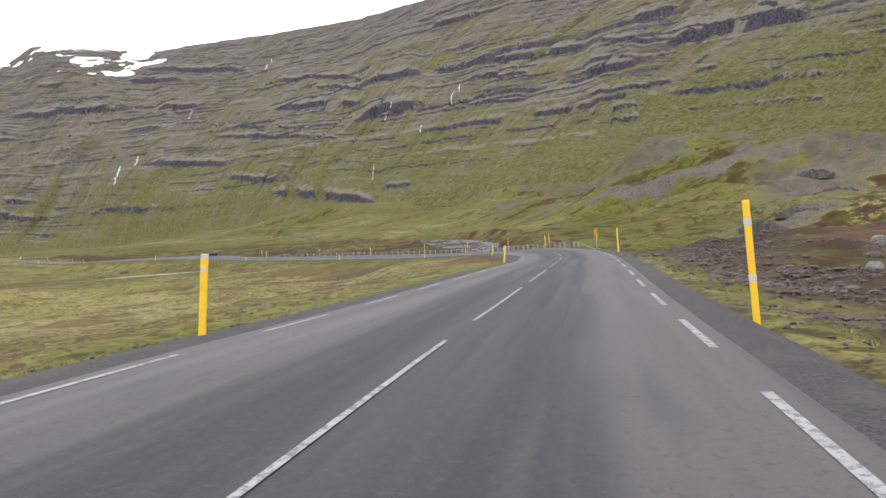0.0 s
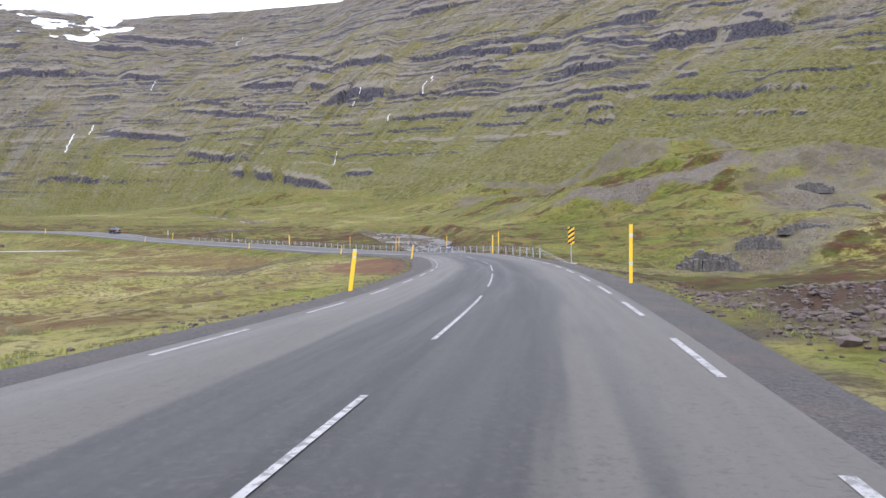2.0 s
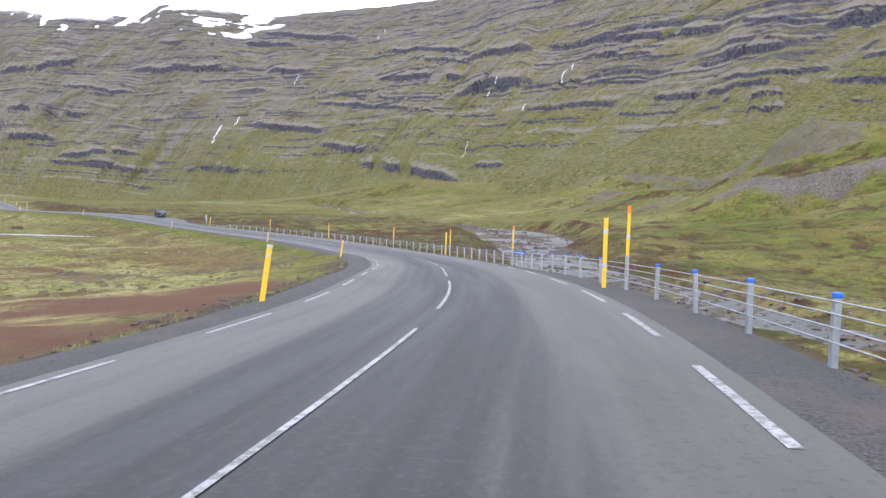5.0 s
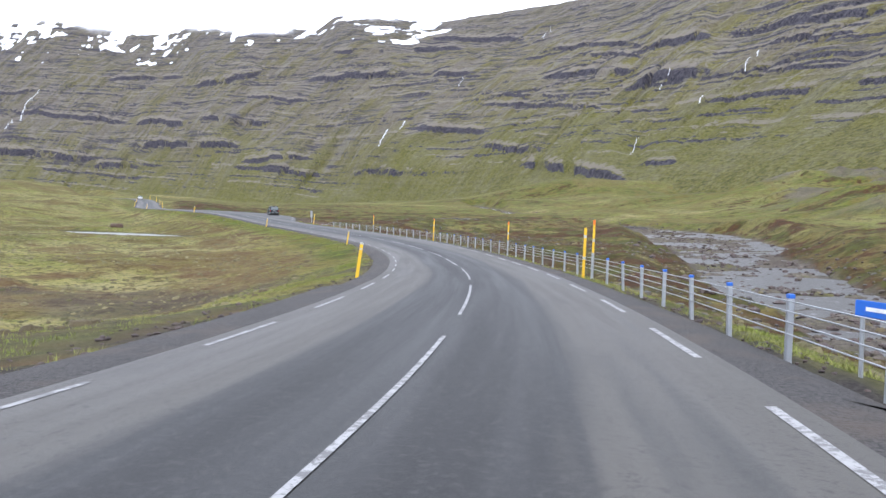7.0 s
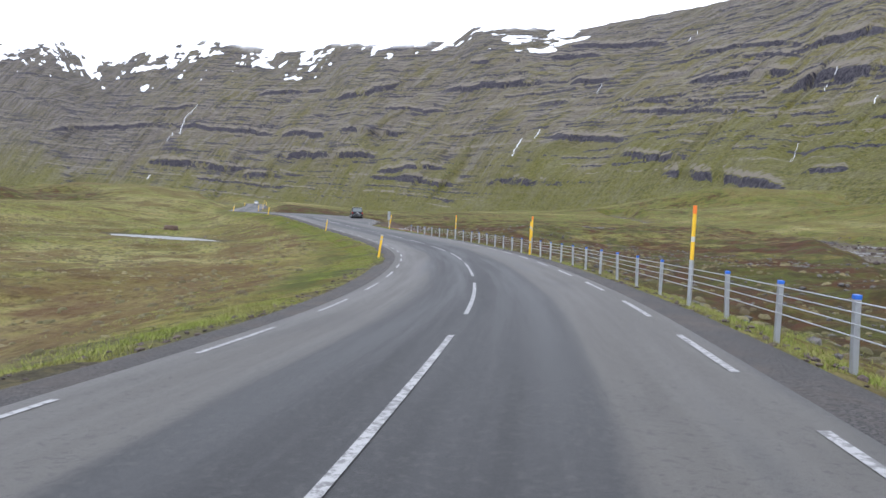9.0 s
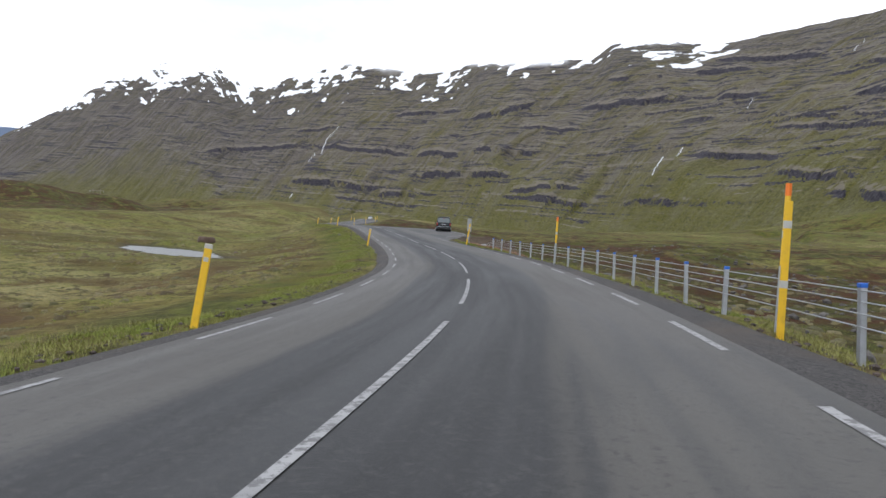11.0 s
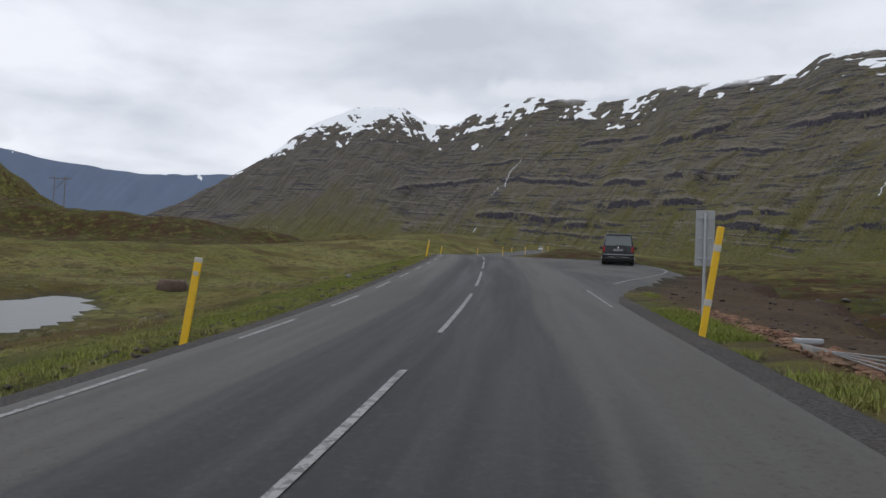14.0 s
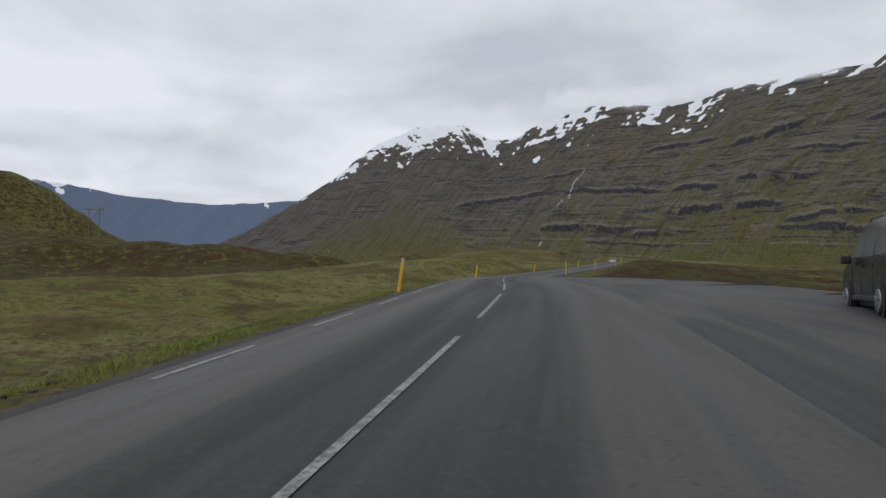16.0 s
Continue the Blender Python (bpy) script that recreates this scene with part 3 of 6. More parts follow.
def terrain(x, y):
    """Height and cover of the ground at flat arrays of places."""
    z = land(x, y)
    far = np.hypot(x + 20, y - 150)
    near = smooth(900, 250, far)
    lump = (0.30 * fbm(x / 9, y / 9, 3) + 0.7 * fbm(x / 45, y / 45, 3)) * smooth(14, 40, np.hypot(x - POND[0], y - POND[1])) + 0.10 * fbm(x / 2.2, y / 2.2, 2)
    hags = np.maximum(0, vnoise(x / 4.2 + 3, y / 2.6)) ** 2
    z, heath, west = west_hill(x, y, z)
    z = z + near * lump * (1 - 0.6 * west) + (1 - near) * 5 * fbm(x / 120, y / 120, 4) * (1 - 0.8 * west)
    # river channel
    rd, rz = band(RIVER[::2], x, y)
    width = 6.2 + 4.0 * smooth(205, 245, y) * smooth(330, 290, y) + 1.6 * vnoise(x / 14, y / 14)
    shore = smooth(width + 1, width + 7, rd)
    bed = rz - 0.02 + (0.30 * fbm(x / 1.6, y / 1.6, 3) + 0.30 * fbm(x / 7, y / 7, 2)) * smooth(1.5, 4, rd + 2)
    z = np.where(rd < width + 10, bed * (1 - shore) + np.maximum(z, rz + 0.5) * shore, z)
    z = z + 0.8 * smooth(width - 0.5, width + 1.2, rd) * smooth(width + 9, width + 2, rd)
    # road bench
    ri, d = road_coords(x, y)
    rzz = np.interp(ri, np.arange(len(LINE)), LINE[:, 2]) + bank(ri - S_START) * np.clip(d, -5, 5)
    a = np.abs(d)
    reach = np.where(d > 0, 13.0, 17.0)
    on = smooth(4.0, reach, a)
    verge = rzz - 0.16 - 0.10 * np.clip(a - 4.0, 0, 3)
    z = np.where(a < 20, verge * (1 - on) + z * on, z)
    z = z + 0.10 * smooth(4.6, 6.0, a) * fbm(x / 1.3, y / 1.3, 2) * smooth(60, 20, a)
    s = ri - S_START
    tight = np.where(d < 0, 0.42 * smooth(180, 195, s), 0.0)
    z = np.where(a < 4.2 - tight, rzz - 0.30, z)
    # raised inside of the bend
    bench = smooth(52, 72, s) * smooth(142, 128, s) * smooth(-26, -16, d) * smooth(-4.2, -5.2, d)
    z = z + bench * np.maximum(0, rzz - 0.26 - 0.055 * (a - 4.5) + 0.12 * fbm(x / 2.5, y / 2.5, 3) - z)
    # layby
    lay = smooth(0, 1, layby_cover(s, d))
    z = z * (1 - lay) + (rzz - 0.16 - 0.014 * np.clip(d - 4, 0, 14)) * lay
    apron = smooth(226, 238, s) * smooth(278, 270, s) * smooth(3.85, 4.15, d) * smooth(1.2, -0.6, d - np.interp(s, [228, 236, 246, 256, 270], [5.8, 7.0, 8.6, 10.6, 12.5]) + 0.8 * vnoise(x / 3, y / 3)) * (1 - lay)
    z = z * (1 - apron) + (rzz - 0.16 - 0.014 * np.clip(d - 4, 0, 14) + 0.05 * fbm(x / 1.7, y / 1.7, 3) * smooth(0.8, 3.0, d - layby_edge(s))) * apron
    # pond
    pr = pond_reach(x, y)
    z = z + smooth(2.6, 1.6, pr) * np.maximum(0, POND[2] + 0.06 - z)
    dip = smooth(1.6, 1.0, pr)
    z = z * (1 - dip) + (POND[2] + 0.06 * smooth(1.0, 1.10, pr) - 0.35 * smooth(1.06, 0.8, pr)) * dip
    brown = np.clip(smooth(0.0, 0.5, fbm(x / 38 + 5, y / 30, 3)) * 0.8 + smooth(0.35, 0.8, hags), 0, 1) * smooth(6, 12, a)
    moor = smooth(-4, 3, d - 8) * smooth(112, 140, s) * smooth(600, 480, s) * smooth(140, 90, d)
    brown = np.maximum(brown, moor * (0.55 + 0.35 * fbm(x / 12, y / 12, 2)))
    lush = smooth(4.3, 4.9, a + tight) * smooth(9.5, 5.5, a + 1.2 * vnoise(x / 3, y / 3)) * (0.35 + 0.35 * smooth(115, 150, s) + 0.5 * smooth(-0.3, 0.5, vnoise(x / 9, y / 9)))
    lush = np.maximum(lush, smooth(0.15, 0.7, fbm(x / 60 - 3, y / 60, 2)) * 0.75 * smooth(12, 40, a))
    lush = np.maximum(lush, smooth(1.9, 1.2, pr) * 0.6)
    lush = np.maximum(lush, 0.6 * smooth(215, 245, s) * smooth(-7, -12, d) * smooth(-95, -70, d) * (0.8 + 0.4 * fbm(x / 12, y / 12, 2)))
    lush = np.maximum(lush, 0.6 * west * smooth(150, 205, np.hypot(x + 71.4, y - 232.1)))
    gravel = smooth(4.9, 4.2, a + tight + np.where(d > 0, 0.5 * smooth(48, 40, s), 0.0) + 0.45 * smooth(125, 160, s) - 0.5 * smooth(70, 95, s) * smooth(150, 125, s) + 0.35 * vnoise(x * 1.3, y * 1.3))
    gravel = np.maximum(gravel, smooth(1.28, 1.05, pr) * 0.75)
    wash = smooth(9, 3, np.hypot((x + 9.5) / 2.2, y - 128) + 3 * vnoise(x / 2.5, y / 1.6)) + smooth(8, 3, np.hypot((x + 22) / 2.5, y - 152) + 3 * vnoise(x / 2.5, y / 1.6))
    gravel = np.maximum(gravel, 0.55 * np.clip(wash, 0, 1))
    gap = np.hypot((s - 39.5) * 0.8, d + 7.6) + 0.9 * vnoise(x / 1.3, y / 1.3)
    z = z - 0.30 * smooth(2.6, 1.0, gap)
    gravel = np.maximum(gravel, 0.9 * smooth(1.7, 1.0, gap))
    wedge = smooth(3.9, 4.15, d) * smooth(5.3, 4.8, d + 0.3 * vnoise(x / 1.6, y / 1.6)) * smooth(254.5, 252, s) * smooth(228, 233, s)
    gravel = np.maximum(gravel * (1 - wedge), 0.5 * apron * (1 - wedge))
    lush = np.maximum(lush, apron * wedge)
    lush = np.maximum(lush, smooth(150, 190, s) * smooth(-4.2, -4.6, d - tight) * smooth(-8.5, -6.5, d + vnoise(x / 2, y / 2)))
    gravel = np.maximum(gravel, 0.9 * smooth(0.02, 0.3, layby_cover(s, d)) * (1 - 0.8 * wedge))
    earth = bank_cover(s, d + 1.2 * vnoise(x / 3, y / 3)) * smooth(-0.75, 0.0, fbm(s / 1.6 + d / 3, d / 7, 3) + 0.5 * smooth(-10, -6, d))
    brown = brown * (1 - 0.55 * smooth(120, 90, s) * smooth(-4, -6, d) * smooth(-120, -90, d))
    earth = np.maximum(earth, 0.9 * smooth(2.6, 1.9, gap) * smooth(1.0, 1.6, gap))
    brown = np.maximum(brown, 0.95 * smooth(-19, -14, d + 2 * vnoise(x / 5, y / 5)) * smooth(-6.2, -8.0, d + vnoise(x / 3, y / 3)) * smooth(200, 222, s) * smooth(282, 268, s) * smooth(-0.75, 0.0, fbm(x / 4, y / 4, 3)))
    brown = np.maximum(brown, 0.85 * smooth(0.25, 0.6, fbm(x / 7 - 2, y / 5, 3)) * smooth(6, 9, a))
    earth = np.maximum(earth, 0.75 * smooth(5.6, 5.0, d) * smooth(4.4, 4.9, d) * smooth(-0.1, 0.3, vnoise(x / 3.1, y / 3.1)) * smooth(50, 70, s))
    earth = np.maximum(earth, 0.9 * smooth(4.75, 4.95, d) * smooth(5.7, 5.3, d) * smooth(226, 231, s) * smooth(248, 246, s))
    earth = np.maximum(earth, 0.75 * apron * (1 - wedge))
    brown, lush = brown * (1 - apron), np.where(wedge > 0.3, lush, lush * (1 - apron))
    rock = smooth(width + 0.8, width - 0.6, rd) * 0.9
    scree = scree_cover(s, d + 0.8 * vnoise(x / 3, y / 3)) * smooth(-0.75, -0.2, fbm(x / 5, y / 5, 3))
    earth = np.maximum(earth, 0.6 * smooth(11, 15, d) * smooth(72, 60, s) * smooth(60, 45, d) * smooth(-0.1, 0.35, fbm(x / 8 + 4, y / 8, 3)))
    shape = fbm(x / 46 + 9, y / 26 - 4 + x / 90, 4) + 0.22 * smooth(200, 420, y) - 0.05
    inside = smooth(45, 110, x + 0.25 * (y - 200)) * smooth(700, 520, far)
    knoll = smooth(0.16, 0.5, shape) * inside
    bare = knoll * smooth(325, 350, y) * smooth(-0.28, 0.15, fbm(x / 20, y / 11, 4) + 0.5 * (shape - 0.3))
    gravel = np.maximum(gravel, 0.55 * scree)
    earth = np.maximum(earth, 0.35 * scree)
    rock = np.maximum(rock, bare * 0.75)
    # stony hillside east of the stream
    east = ((x - 60) * 132 - (y - 165) * 73) / 151 + 9 * fbm(x / 22, y / 22, 3)
    upper = ((y - 175) * 37 - (x - 92) * 42) / 56 - 6 + 7 * fbm(x / 15, y / 15, 3)
    stony = smooth(-3, 9, east) * smooth(120, 165, y) * smooth(520, 400, y) * smooth(-0.75, 0.0, fbm(x / 17 + 3, y / 12, 4) + 0.35 * smooth(90, 20, east)) * smooth(-3, 6, upper)
    rock = np.maximum(rock, 0.85 * stony)
    # rock rib above the gully, pale slab on the slope
    rib, _ = band([(58 + 3.2 * k, 171 + 0.55 * k + 0.075 * k * k, 0) for k in range(20)], x, y)
    rock = np.maximum(rock, 0.65 * smooth(3.6, 1.6, rib + 1.6 * fbm(x / 5, y / 5, 3)))
    slab, _ = band([(56 + 4.0 * k, 298 - 1.25 * k + 1.5 * np.sin(k), 0) for k in range(15)], x, y)
    slab = smooth(8.0, 5.0, slab + 4.0 * fbm(x / 9, y / 9, 3))
    rock = np.maximum(rock, slab)
    heath = np.maximum(heath, moor * (0.80 + 0.3 * fbm(x / 16, y / 16, 2)))
    plain = smooth(8, 30, x - 5 + 0.1 * (y - 200)) * smooth(60, 110, y) * smooth(900, 700, far)
    brown, heath = brown * (1 - 0.8 * plain), heath * (1 - 0.6 * plain) * (1 - wedge) * smooth(4.4, 7.5, a)
    rough = smooth(2, 16, s) * smooth(135, 118, s) * smooth(6.4, 7.6, d + 1.5 * smooth(52, 64, s) + 0.8 * vnoise(x / 3, y / 3)) * smooth(85, 60, d)
    rust = smooth(-6, 2, east) * smooth(4, -4, upper) * smooth(100, 135, y) * smooth(220, 160, x)
    rough = np.maximum(rough, rust)
    heath = np.maximum(heath, rough * (0.70 + 0.3 * fbm(x / 9, y / 9, 2)))
    plain = plain * (1 - rough)
    lush = lush * (1 - 0.8 * rough)
    lush = np.maximum(lush, plain * (0.75 + 0.4 * fbm(x / 30, y / 12, 3)))
    # green foot of the mountain
    foot = smooth(225, 330, y + 0.12 * x) * smooth(25, 60, d + 0.1 * (y - 200)) * (0.72 + 0.5 * fbm(x / 40, y / 22, 3))
    lush, brown, heath = np.maximum(lush, np.clip(foot, 0, 0.95)), brown * (1 - 0.7 * np.clip(foot, 0, 1)), heath * (1 - 0.6 * np.clip(foot, 0, 1))
    floor = np.maximum(plain, np.clip(foot, 0, 1))
    heath = np.maximum(heath, 0.75 * floor * smooth(0.10, 0.03, np.abs(fbm(x / 42 + 3, y / 17, 3))) * smooth(-0.2, 0.3, fbm(x / 30, y / 30, 2)))
    heath = np.maximum(heath, 0.6 * floor * smooth(0.2, 0.7, fbm(x / 34 + 7, y / 9, 3)))
    ledge = shape * 9 + 0.6 * fbm(x / 8, y / 8, 3)
    ledge = (np.floor(ledge) + smooth(0.55, 0.9, ledge - np.floor(ledge))) / 9
    z = z + inside * (5 * np.clip(ledge, -0.2, 1.2) + 1.1 * knoll * fbm(x / 7, y / 7, 4)) * near
    z = z + 0.22 * moor * near * (fbm(x / 3.1, y / 3.1, 3) + 0.5 * fbm(x / 1.7, y / 1.7, 2)) * smooth(width + 1, width + 4, rd)
    z = z + 0.35 * scree * fbm(x / 2.5, y / 2.5, 3) + 0.9 * stony * fbm(x / 6, y / 6, 4)
    return z, {"brown": brown, "lush": lush, "gravel": gravel, "earth": np.clip(earth, 0, 1), "rock": np.clip(rock, 0, 1), "heath": np.clip(heath, 0, 1)}


def scree_cover(s, d):
    """The rubble on the slope above the road where the film starts."""
    return smooth(5.0, 5.6, d) * smooth(62, 50, s + 0.6 * (d - 6)) * smooth(34, 26, d)


def bank_cover(s, d):
    """The bare red earth on the inside of the bend."""
    inner = -5.0 - 8.0 * smooth(64, 96, s) * smooth(116, 107, s) - 1.6 * np.sin(np.pi * np.clip((s - 119) / 20, 0, 1))
    return smooth(0.0, 1.8, d - inner) * smooth(-4.7, -5.2, d)


def layby_cover(s, d):
    """Over 0 inside the paved layby on the right of the road, in road coordinates."""
    outer = layby_edge(s)
    return np.clip(np.minimum((outer + 0.75 - d) / 0.5, (d + 2) / 0.6), 0, 1) * smooth(247, 249, s) * smooth(345, 341, s)


def layby_edge(s):
    return np.interp(s, [247, 251.6, 254, 256.8, 258.5, 261.6, 263.5, 266.6, 269.6, 275, 300, 328, 343], [3.3, 3.95, 4.6, 5.65, 6.4, 7.6, 8.3, 9.2, 9.7, 9.9, 10.5, 8, 3.3])


def axis_lines(lo, hi, step, reach, before, after):
    """Even lines over the middle, wider and wider ones out to the reach."""
    def out(n):
        grow = np.geomspace(1, reach / step / n * 6, n)
        return np.cumsum(step + (grow - 1) * (reach - n * step) / (grow - 1).sum())
    return np.r_[(lo - out(before))[::-1], np.arange(lo, hi, step), hi + out(after)]


gx = axis_lines(-122, 75, 0.8, 2600, 190, 200)
gy = axis_lines(-12, 300, 0.85, 2600, 70, 250)
GX, GY = np.meshgrid(gx, gy)
gz, cover = terrain(GX.ravel(), GY.ravel())
ground = shell("ground", np.stack([GX.ravel(), GY.ravel(), gz], 1), grid_faces(*GX.shape), M_GROUND, cover)
tagged(ground, "mossy green and brown moorland with tussock grass", "ground", kind="structure")


def ground_height(x, y):
    i, j = np.clip(np.searchsorted(gx, x) - 1, 0, len(gx) - 2), np.clip(np.searchsorted(gy, y) - 1, 0, len(gy) - 2)
    u, v = (x - gx[i]) / (gx[i + 1] - gx[i]), (y - gy[j]) / (gy[j + 1] - gy[j])
    Z = gz.reshape(GX.shape)
    return (Z[j, i] * (1 - u) + Z[j, i + 1] * u) * (1 - v) + (Z[j + 1, i] * (1 - u) + Z[j + 1, i + 1] * u) * v


# ---------------------------------------------------------------- mountains
def mountain(name, label, az, foot_d, foot_z, top_d, top_el, step, rows, snow_from, cliffs, seed, material=M_MOUNTAIN, bands=()):
    """A mountainside round the valley: azimuths (degrees to the left of +y), with the distance and height of its foot and of its crest."""
    centre = np.array([-20.0, 150.0, -4.0])
    a = np.arange(az[0], az[-1], step)

    def along(values):
        v = np.interp(a, az, values)
        k = max(3, int(2.0 / step) | 1)
        pad = np.r_[np.full(k, v[0]), v, np.full(k, v[-1])]
        return np.convolve(pad, np.hanning(k + 2)[1:-1] / np.hanning(k + 2)[1:-1].sum(), "same")[k:-k]

    fd, fz, td = along(foot_d), along(foot_z), along(top_d)
    el = np.interp(a, az, top_el) + 0.05 * fbm(a / 0.9 + seed, a * 0, 4)
    tz = td * np.tan(np.radians(el)) + centre[2]
    v = np.linspace(-0.08, 1.12, rows)[:, None]
    A = np.broadcast_to(a[None], (rows, len(a)))
    arc = A * np.radians(1) * (fd + td)[None] / 2
    dist = fd + (td - fd) * v
    run = v * (td - fd)[None]
    z = fz + (tz - fz) * np.where(v < 1, np.sign(v) * np.abs(v) ** 1.08, 1 - (v - 1) * 2.5)
    amp = smooth(0.0, 0.12, v) * smooth(1.02, 0.9, v)
    slant = arc + 0.62 * run
    z = z + amp * (15 * fbm(arc / 260 + seed, run / 420, 3) + 6 * fbm(slant / 60, run / 1100 + seed, 3) + 2.0 * fbm(slant / 17, run / 420 + seed, 2))
    gully = np.abs(fbm(slant / 90 + seed, run / 1100, 3))
    z = z - amp * 6.0 * smooth(0.20, 0.0, gully)
    # strata: benches and cliffs, thick beds and thin ones
    dip = -0.052 * arc + 4 * fbm(arc / 420, run / 900 + seed, 2) + 0.9 * fbm(arc / 60, run / 140, 3)
    cliff = 0 * z
    ledge = 0 * z
    beds = (z + dip) / 10
    for period, share, rise, ease in ((41.0, 0.88, 0.32, 0.42), (17.0, 0.84, 0.32, 0.56), (8.0, 0.78, 0.32, 0.45)):
        level = (z + dip) / period
        base, frac = np.floor(level), level - np.floor(level)
        there = fbm(arc / (60 + period * 5) + base * 7.7 + seed, base * 3.1, 3) + 0.5 * fbm(slant / 55 + base * 3.3, run / 300, 3)
        strength = cliffs * amp * ease * (0.25 + 0.75 * smooth(66, 54, A)) * smooth(0.0, 0.42, there + 0.18 * smooth(0.15, 0.5, v) - 0.10 - 0.10 * (period < 20) - 0.15 * (period < 10))
        stair = np.where(frac < share, frac * (1 - rise) / share, 1 - rise + (frac - share) * rise / (1 - share))
        z = z + ((base + stair) * period - dip - z) * strength
        bed = smooth(share - 0.02, share + 0.03, frac) * smooth(1.0, 0.96, frac)
        cliff = np.maximum(cliff, bed * smooth(0.05, 0.5, strength))
        ledge = np.maximum(ledge, smooth(0.30, 0.02, frac) * smooth(0.0, 0.35, strength) * 0.8)
    # the cliffs that stand out: from one azimuth and elevation to another, with a thickness in degrees
    for n, (a0, e0, a1, e1, thick) in enumerate(bands):
        c = np.flatnonzero(((a - a0) / (a1 - a0) > -0.12) & ((a - a0) / (a1 - a0) < 1.12))
        u, along_c, run_c, far_c = (A[:, c] - a0) / (a1 - a0), arc[:, c], run[:, c], dist[:, c]
        el_now = np.degrees(np.arctan2(z[:, c] - centre[2], far_c))
        f = (el_now - e0 - (e1 - e0) * u) / thick + 0.22 * fbm(along_c / 60 + 5.1 * n, run_c / 900, 3) + 0.10 * fbm(along_c / 9 + n, run_c / 90, 2)
        there = smooth(-0.10, 0.06, u) * smooth(1.10, 0.94, u) * smooth(-0.95, -0.35, fbm(along_c / (20 + 0.016 * far_c) + 3.3 * n, run_c * 0 + n, 3))
        taper = smooth(-0.10, 0.18, u) * smooth(1.10, 0.82, u)
        z[:, c] += taper * far_c * np.radians(thick) * 0.55 * smooth(-0.5, -0.2, f) * smooth(7.0, 0.5, f)
        cliff[:, c] = np.maximum(cliff[:, c], there * smooth(-0.56, -0.46, f) * smooth(-0.10, -0.20, f))
        ledge[:, c] = np.maximum(ledge[:, c], 0.85 * there * smooth(-0.2, -0.05, f) * smooth(0.9, 0.1, f))
    talus = np.maximum(smooth(0.05, 0.6, fbm(slant / 30 + seed, run / 120, 4)), 0.9 * smooth(0.12, 0.03, gully) * smooth(-0.3, 0.2, fbm(slant / 140, run / 260 + seed, 2))) * smooth(0.06, 0.3, v)
    cliff = np.clip(cliff, 0, 1)
    # share of the hazed grey rock: high up, and farther along the valley
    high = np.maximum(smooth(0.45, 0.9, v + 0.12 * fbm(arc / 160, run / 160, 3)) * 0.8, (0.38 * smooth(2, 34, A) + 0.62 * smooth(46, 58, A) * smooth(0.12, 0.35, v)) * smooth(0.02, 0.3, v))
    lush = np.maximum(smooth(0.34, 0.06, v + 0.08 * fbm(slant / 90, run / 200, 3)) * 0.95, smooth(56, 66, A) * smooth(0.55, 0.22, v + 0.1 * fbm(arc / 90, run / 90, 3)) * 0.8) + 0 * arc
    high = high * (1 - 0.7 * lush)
    snowy = np.interp(a, [p[0] for p in snow_from], [p[1] for p in snow_from])[None]
    streaky = smooth(52, 58, A)
    patch = (0.75 - 0.35 * streaky) * fbm((arc + 0.35 * run) / 46 + seed, run / 120, 3) + 0.55 * streaky * fbm((arc - 0.5 * run) / 20 + seed, run / 160, 3) + 0.35 * fbm(arc / 110, z / 18 + seed, 2)
    snow = 0.5 + 2.6 * (v - snowy) + 0.62 * patch - 0.10 * smooth(0.0, 0.5, gully - 0.1)
    snow = np.where(v < snowy - 0.35, 0, snow)
    x = centre[0] - np.sin(np.radians(A)) * dist
    y = centre[1] + np.cos(np.radians(A)) * dist
    ob = shell(name, np.stack([x, y, z], -1).reshape(-1, 3), grid_faces(rows, len(a))[:, ::-1], material,
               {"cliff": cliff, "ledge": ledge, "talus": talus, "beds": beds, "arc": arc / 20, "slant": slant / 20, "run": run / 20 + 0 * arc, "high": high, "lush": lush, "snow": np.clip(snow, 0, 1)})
    return tagged(ob, label, "mountain", kind="structure"), (a, x, y, z)


AZ = [-60, -45, -30, -19, -8, 0, 6, 12, 17, 22, 25, 28, 29.5, 31, 34.5, 37, 40, 42, 44.5, 47, 49.5, 52, 54, 55.5, 57, 59.3, 62.8, 65.9, 69, 72.2, 75.2, 78, 80]
FOOT_D = [420, 420, 440, 440, 500, 560, 600, 700, 820, 960, 1080, 1180, 1240, 1300, 1430, 1530, 1640, 1720, 1820, 1920, 2000, 2100, 2180, 2230, 2290, 2380, 2500, 2600, 2700, 2800, 2900, 3000, 3100]
FOOT_Z = [60, 52, 48, 46, 44, 42, 38, 34, 28, 22, 18, 16, 15, 15, 15, 14, 13, 13, 12, 11, 10, 9, 9, 9, 10, 11, 14, 18, 22, 28, 36, 44, 52]
TOP_D = [1300, 1300, 1300, 1300, 1350, 1550, 1900, 2250, 2450, 2560, 2620, 2680, 2700, 2720, 2850, 2950, 3100, 3200, 3330, 3450, 3550, 3650, 3720, 3780, 3850, 3950, 4080, 4120, 4130, 4130, 4130, 4130, 4130]
TOP_EL = [24, 24, 23, 22, 20.3, 18.6, 17.2, 16.35, 15.65, 14.75, 15.2, 15.45, 15.1, 14.05, 14.05, 13.75, 13.6, 12.9, 12.75, 13.0, 13.05, 12.35, 11.6, 10.85, 10.9, 12.1, 11.9, 10.5, 8.0, 5.9, 4.1, 2.8, 2.2]
